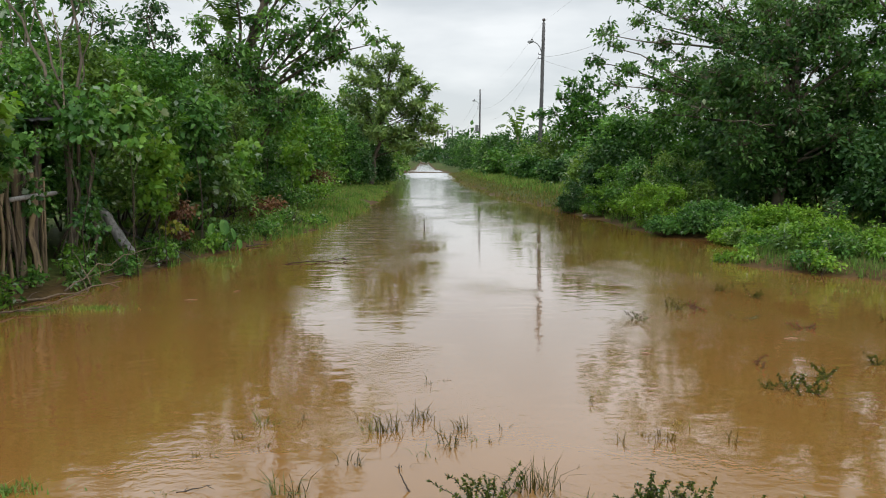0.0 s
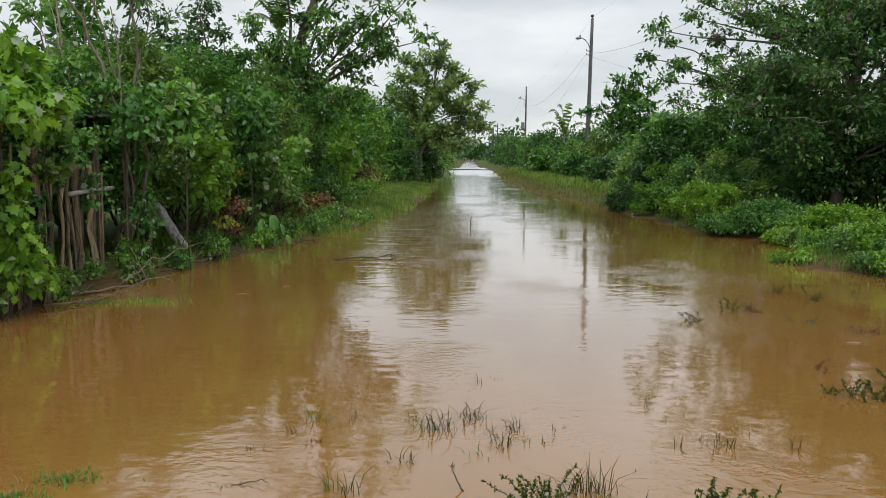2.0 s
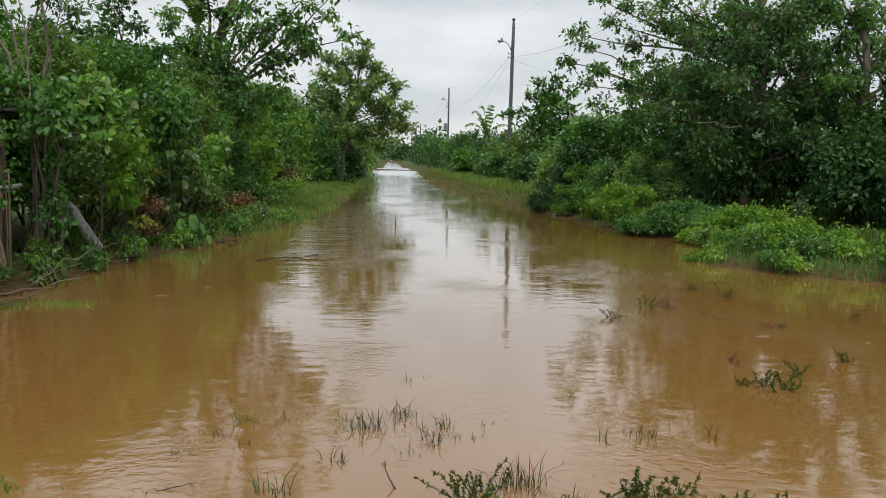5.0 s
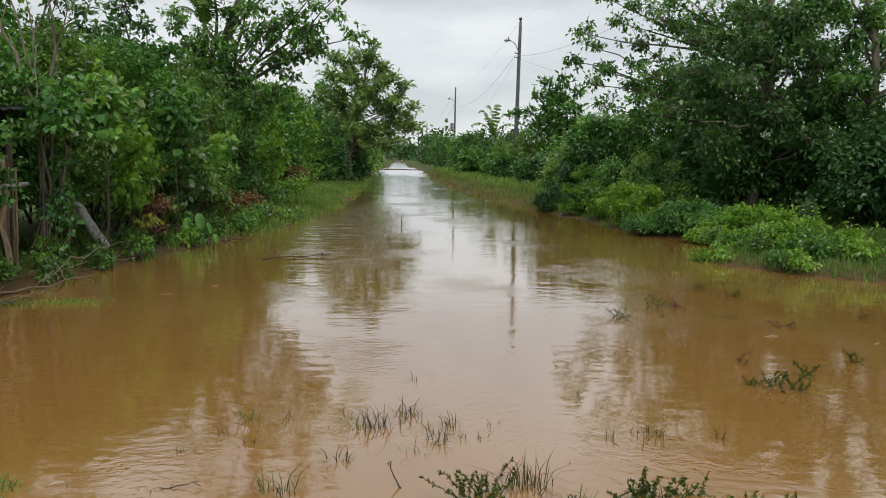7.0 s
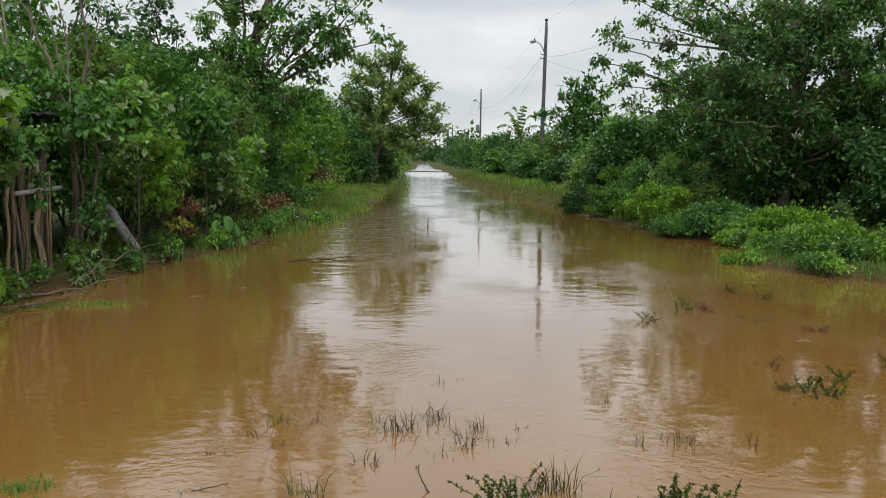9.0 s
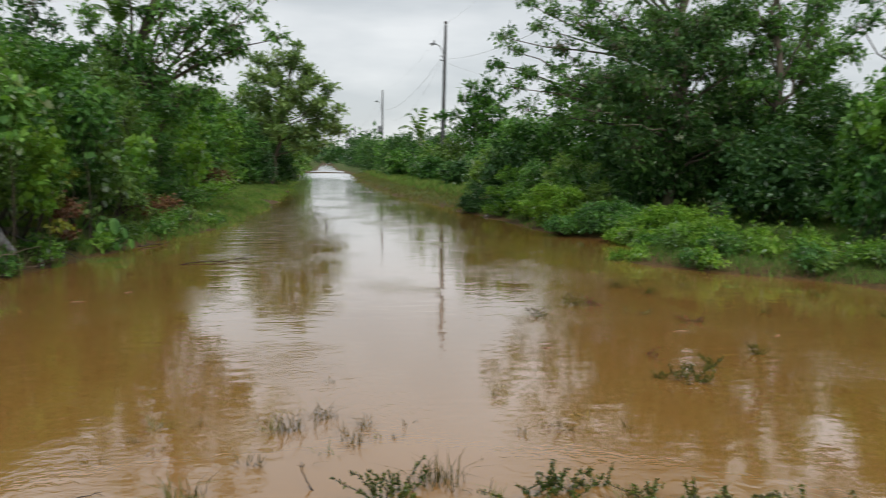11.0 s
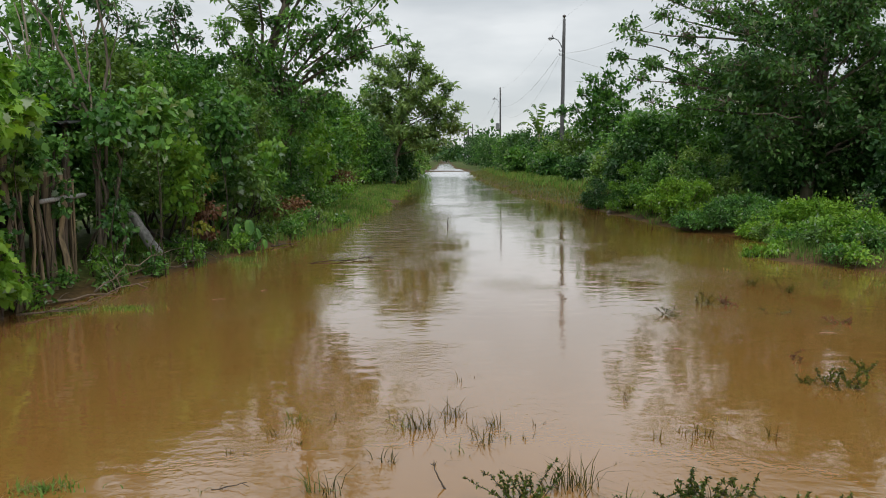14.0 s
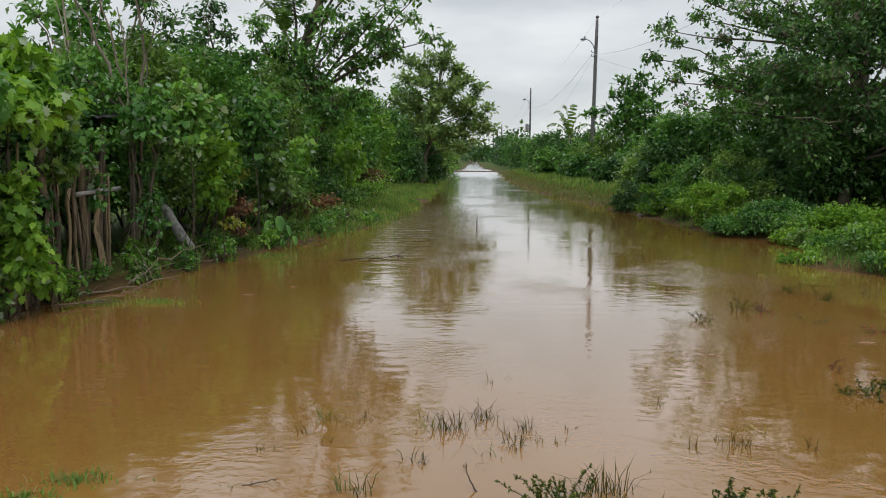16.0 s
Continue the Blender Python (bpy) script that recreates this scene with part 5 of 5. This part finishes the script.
for i in range(9):
    r9 = np.random.default_rng(950 + i)
    x, y = -3.75 + 0.3 * r9.normal(), 17.6 + 0.5 * r9.normal()
    dead_branch(20 + i, (x, y, 0.12), (x + r9.normal() * 0.5, y + r9.normal() * 0.4, 0.35 + 0.25 * r9.random()), 0.012, 6, "brown twig in a heap of cut brush")
shrub(960, -3.85, 18.0, 0.6, 0.5, 0.55, LEAF_DRY, 0.1, "heap of withered brown brush on the bank", clumps=14, twigs=10, per=5, name="brush_heap", category="brush heap", group="dry brush", shoots=0)
shrub(961, -4.6, 33.0, 0.8, 0.8, 1.25, LEAF_OLIVE, 0.12, "rounded dull olive bush on the grassy bank", clumps=18, twigs=14, per=6, group="hedge shrubs")
shrub(962, -4.35, 32.0, 0.5, 0.5, 0.9, LEAF_DRY, 0.1, "dead brown bush on the grassy bank", clumps=12, twigs=12, per=5, name="dry_bush", category="bush", group="dry brush")
shrub(963, -3.7, 21.5, 0.5, 0.5, 0.5, LEAF_MID, 0.09, "small green bush in the bank grass", clumps=12, twigs=12, per=6, group="hedge shrubs")
shrub(964, -3.6, 26.0, 0.6, 0.6, 0.5, LEAF_BRIGHT, 0.1, "low bright bush in the bank grass", clumps=12, twigs=12, per=6, group="hedge shrubs")


# pale stones at the water's edge
def stone(seed, x, y, r, label):
    rng = np.random.default_rng(seed)
    bm = bmesh.new()
    bmesh.ops.create_icosphere(bm, subdivisions=2, radius=r)
    for v in bm.verts:
        v.co *= 1 + 0.3 * noise.noise(v.co * (2.2 / r) + Vector((seed, 0, 0)))
        v.co.z *= 0.75
    me = bpy.data.meshes.new("stone")
    bm.to_mesh(me)
    bm.free()
    me.materials.append(STONE)
    ob = new("stone", me)
    ob.location = (x, y, max(float(ground_z(x, y)), -0.05) + r * 0.15)
    tagged(ob, label, "stone", "waterside stones")


stone(3, 4.42, 24.2, 0.075, "pale rounded stone at the water's edge")
stone(5, 4.72, 22.1, 0.08, "small pale stone under the scrub")


# ---- grass and weeds standing in the flood ----
def grass_tuft(seed, x, y, h, n, label, material=GRASS_DULL, spread=0.035, lean=1.45):
    rng = np.random.default_rng(seed)
    p = np.stack([rng.normal(size=n) * spread, rng.normal(size=n) * spread, np.full(n, -0.03)], axis=1)
    ob = new("grass_tuft", blades_mesh("grass_tuft", rng, p, h + 0.03, 0.0058, material, lean, True))
    ob.location = (x, y, 0)
    tagged(ob, label, "grass tuft", "drowned grass tufts")


TUFTS = ((-1.03, 4.67, .14, 16), (-1.12, 4.41, .1, 6), (-.97, 4.28, .09, 7), (-1.28, 4.17, .06, 9), (-.76, 3.62, .2, 12), (-.65, 3.62, .16, 8), (-.42, 4.03, .13, 12),
         (-.22, 4.53, .2, 30), (-.35, 4.56, .14, 10), (-.43, 4.71, .09, 7), (-.02, 4.76, .15, 22), (.08, 4.44, .1, 7), (0, 4.13, .1, 6), (-.13, 3.97, .07, 3), (.04, 5.52, .1, 4), (-.79, 4.72, .08, 5), (-1.35, 3.68, .04, 4))
TUFTS_ON = ((.16, 5.65, .06, 3), (.14, 4.3, .16, 14), (.23, 4.55, .13, 14), (.29, 4.41, .07, 5), (.4, 4.35, .06, 4), (.49, 4.57, .07, 3), (1.17, 5.07, .11, 4), (1.26, 5.25, .05, 2), (1.19, 4.28, .1, 6),
            (1.35, 4.41, .08, 5), (1.46, 4.35, .14, 14), (1.62, 4.63, .08, 5), (1.85, 4.31, .1, 6), (.58, 3.63, .22, 26), (.48, 3.67, .18, 14), (1.4, 4.07, .04, 3), (.82, 3.93, .04, 2), (2.75, 7.87, .08, 4))
for i, (x, y, h, n) in enumerate(TUFTS + TUFTS_ON):
    text = "dense tuft of grass standing out of the flood water" if n > 15 else "few grass blades poking out of the flood water" if n < 8 else "thin grass tuft standing in the flood water"
    grass_tuft(1000 + i, x, y, h * 0.72, int(n * 1.5), text, GRASS_DULL if i % 4 else GRASS_OLIVE, 0.016 + 0.0013 * n)


near_rng = np.random.default_rng(1090)
for i in range(15):
    x, y = 0.8 + i * 0.17 + near_rng.normal() * 0.07, 3.56 - 0.2 * (0.8 + i * 0.17) + abs(near_rng.normal()) * 0.10
    grass_tuft(1040 + i, x, y, near_rng.uniform(0.05, 0.11), int(near_rng.integers(5, 14)), "thin grass tuft at the edge of the shallows", (GRASS_DULL, GRASS_OLIVE)[i % 2], 0.03)


def weed(seed, x, y, h, stems, leaf, label, size=0.021, spread=0.10):
    rng = np.random.default_rng(seed)
    e = thing("weed", x, y, 0, label, "weed", "drowned weeds")
    ps, ws, zs = [], [], []
    for i in range(stems):
        end = np.array((rng.normal() * spread, rng.normal() * spread, h * rng.uniform(0.5, 1.1)))
        q = bent(rng, (rng.normal() * spread * 0.4, rng.normal() * spread * 0.4, -0.04), end, 6, 0.2)
        part_mesh("stem", tubes_mesh("stem", [tube_data(q, np.linspace(0.003, 0.0012, 6), 4)], TWIG), e)
        for k in range(int(30 + h * 260)):
            s = rng.uniform(0.3, 1.0) * 5
            a = int(min(s, 4))
            ps.append(q[a] + (q[a + 1] - q[a]) * (s - a))
            ws.append(unit(rng.normal(size=3) + np.array((0, 0, 0.3))))
            zs.append(size * rng.uniform(0.5, 1.3))
    part_mesh("foliage", leaves_mesh("foliage", rng, np.array(ps), np.array(ws), np.array(zs), leaf, 0.5), e)


WEEDS = ((2.25, 7.77, .09, 6, 1), (2.82, 5.21, .14, 7, 0), (2.72, 5.33, .10, 5, 0), (2.56, 5.39, .08, 4, 0), (3.1, 5.6, .12, 5, 0), (2.72, 6.02, .06, 3, 1), (3.76, 5.93, .12, 4, 0), (3.78, 7.33, .07, 3, 1), (3.34, 7.81, .08, 3, 1),
         (.24, 3.5, .16, 8, 0), (.36, 3.55, .13, 8, 0), (1.08, 3.5, .13, 8, 0), (1.2, 3.46, .1, 6, 0), (1.38, 3.52, .09, 5, 0), (2.86, 8.33, .14, 6, 0))
WEEDS_ON = ((3.13, 8.25, .1, 5, 1), (3.85, 9.52, .12, 6, 0), (4.06, 9.0, .14, 5, 0), (4.7, 9.29, .08, 3, 1), (3.78, 7.3, .06, 2, 1), (6.26, 7.09, .1, 12, 0), (6.6, 7.0, .14, 12, 0), (6.1, 7.26, .1, 6, 0), (4.84, 7.65, .07, 3, 0), (6.07, 8.53, .1, 5, 0), (1.75, 3.3, .1, 5, 0), (2.0, 3.25, .08, 4, 0), (.95, 3.42, .1, 6, 0), (1.55, 3.3, .1, 6, 0), (2.25, 3.15, .1, 5, 0), (2.6, 3.08, .09, 5, 0))
for i, (x, y, h, n, dry) in enumerate(WEEDS + WEEDS_ON):
    weed(1100 + i, x, y, h, n, LEAF_DRY if dry and i % 2 else LEAF_DULL if dry else WEED_LEAF, "small leafy weed half drowned in the flood water" if not dry else "dull half-dead weed sticking out of the water")

# mats of short grass at the flood's edge
def grass_mat(seed, x, y, rx, ry, n, h, label, material=GRASS):
    rng = np.random.default_rng(seed)
    a, r = rng.uniform(0, 6.28, n), np.abs(rng.normal(size=n)) * 0.6
    p = np.stack([np.cos(a) * r * rx, np.sin(a) * r * ry, np.full(n, -0.02)], axis=1)
    ob = new("grass_mat", blades_mesh("grass_mat", rng, p, h, 0.009, material, 0.9))
    ob.location = (x, y, 0)
    tagged(ob, label, "grass patch", "grass patches", "stuff")


for i, (x, y, rx, ry, n, h) in enumerate(((-3.7, 8.5, .5, .25, 420, .07), (-4.3, 8.4, .4, .2, 260, .08), (-3.1, 11.9, .25, .2, 160, .07), (-2.15, 3.7, .22, .12, 170, .07), (-2.32, 3.5, .25, .1, 150, .06), (-3.5, 12.6, .4, .3, 300, .1),
                                          (4.4, 10.3, .3, .2, 90, .05), (4.0, 10.9, .25, .25, 60, .05), (5.4, 9.4, .3, .2, 80, .06), (6.0, 9.0, .3, .2, 90, .07))):
    grass_mat(1200 + i, x, y, rx, ry, n, h, "mat of short grass just above the flood water")

# low weeds and shoots along the hedge foot
for i in range(26):
    r9 = np.random.default_rng(1300 + i)
    y = 8.6 + i * 0.42 + r9.normal() * 0.1
    x = float(shore_left(y)) - r9.uniform(0.05, 0.55)
    shrub(1350 + i, x, y, 0.22, 0.22, r9.uniform(0.16, 0.42), (LEAF_BRIGHT, LEAF_MID, LEAF_MID, LEAF_OLIVE)[i % 4], 0.075, "low green seedling at the foot of the hedge", clumps=6, twigs=9, per=5, stems=2, z0=0.0, clump_r=0.13,
          name="seedling", category="weed", group="hedge foot weeds", shoots=3)

# drift litter and foam on the water
for i, (x, y, a, ln) in enumerate(((-2.9, 9.02, 15, .16), (-2.45, 9.6, 40, .1), (3.4, 6.9, 5, .14), (4.3, 6.6, 30, .1), (1.9, 6.4, -20, .07), (-1.0, 11.2, 10, .12))):
    tagged(new("drift_chip", tubes_mesh("drift_chip", [tube_data([(x, y, 0.004), (x + ln * 0.5 * math.cos(radians(a)), y + ln * 0.5 * math.sin(radians(a)), 0.008), (x + ln * math.cos(radians(a)), y + ln * math.sin(radians(a)), 0.003)], (0.003, 0.004, 0.0015), 5)], DRIFT)),
           "pale chip of drift wood floating on the water", "drift wood", "drift wood")

# weeds along the opposite bank
for i in range(34):
    r9 = np.random.default_rng(1400 + i)
    y = 7.9 + i * 0.2 + r9.normal() * 0.15
    x = float(shore_right(y)) + r9.uniform(-0.1, 1.1) + (0.8 if 11.2 < y < 12.9 else 0.0)
    shrub(1450 + i, x, y, 0.25, 0.22, r9.uniform(0.14, 0.4), (LEAF_OLIVE, LEAF_MID, LEAF_BRIGHT, LEAF_MID)[i % 4], 0.07, "low green weed rooted on the flooded bank", clumps=6, twigs=10, per=6, stems=2, z0=0.0, clump_r=0.14,
          name="seedling", category="weed", group="bank foot weeds", shoots=4)
# brighter leaf colour on the capping vines stands in for light from above
vine(820, 8.75, 11.0, 2.35, 0.3, LEAF_BRIGHT, 0.11, "green vine capping the thicket, brightened in colour as its lit top", 12, (0.3, 0.3, 0.35))
vine(821, 9.5, 10.8, 2.75, 0.3, LEAF_BRIGHT, 0.11, "green vine on top of the thicket, brightened in colour as if lit", 12, (0.4, 0.3, 0.25))
vine(824, 9.2, 10.7, 2.0, 0.3, LEAF_BRIGHT, 0.13, "broad-leaved vine draped over the thicket face", 14, (0.4, 0.2, 0.5))
vine(822, 8.6, 10.9, 1.3, 0.25, LEAF_MID, 0.10, "green vine hanging down the thicket", 10, (0.25, 0.3, 0.5))

# thin creepers across the front of the stakes
for i, (y, z) in enumerate(((7.6, 1.1), (8.6, 1.35), (9.5, 1.3), (7.3, 0.5), (8.2, 0.5))):
    vine(830 + i, -4.86, y, z, 0.12, (LEAF_MID, LEAF_OLIVE)[i % 2], 0.075, "thin creeper climbing the old stakes", 5, (0.05, 0.14, 0.45))

# vine-covered old post in the waterside scrub
old_post = thing("old_post", 7.0, 12.75, float(ground_z(7.0, 12.75)), "short old wooden post overgrown with creeper", "post")
part_mesh("shaft", tubes_mesh("shaft", [tube_data([(0, 0, -0.2), (0.01, 0, 0.4), (0.0, 0.01, 0.72)], (0.075, 0.07, 0.065), 8)], TWIG), old_post)
post_rng = np.random.default_rng(97)
pp, pw, ps, pa, pb = sprays(post_rng, np.array([(0, 0, 0.2), (0.02, 0, 0.4), (0, 0, 0.6), (-0.03, -0.03, 0.5)]), np.full(4, 0.17), 30, 6, 0.055)
part_mesh("creeper", leaves_mesh("creeper", post_rng, pp, pw, ps, LEAF_DARK, 0.6), old_post)

# a bare pale limb and a few whitish flower heads on the dark tree
foot = np.array(dark_tree.location)
limb_rng = np.random.default_rng(98)
part_mesh("dead_limb", tubes_mesh("dead_limb", [tube_data(bent(limb_rng, np.array((8.75, 17.6, 2.35)) - foot, np.array((6.5, 16.4, 2.5)) - foot, 8, 0.06), np.linspace(0.028, 0.008, 8), 6)], BARK), dark_tree, "bare grey dead limb")
for x, y, z in ((7.6, 15.7, 2.15),):
    fp, fw, fs, fa, fb = sprays(limb_rng, np.array([(x, y, z)]) - foot, np.array([0.14]), 14, 5, 0.04, rise=0.6)
    part_mesh("blossom", leaves_mesh("blossom", limb_rng, fp, fw, fs, PETAL, 0.7), dark_tree, "small whitish flower head")
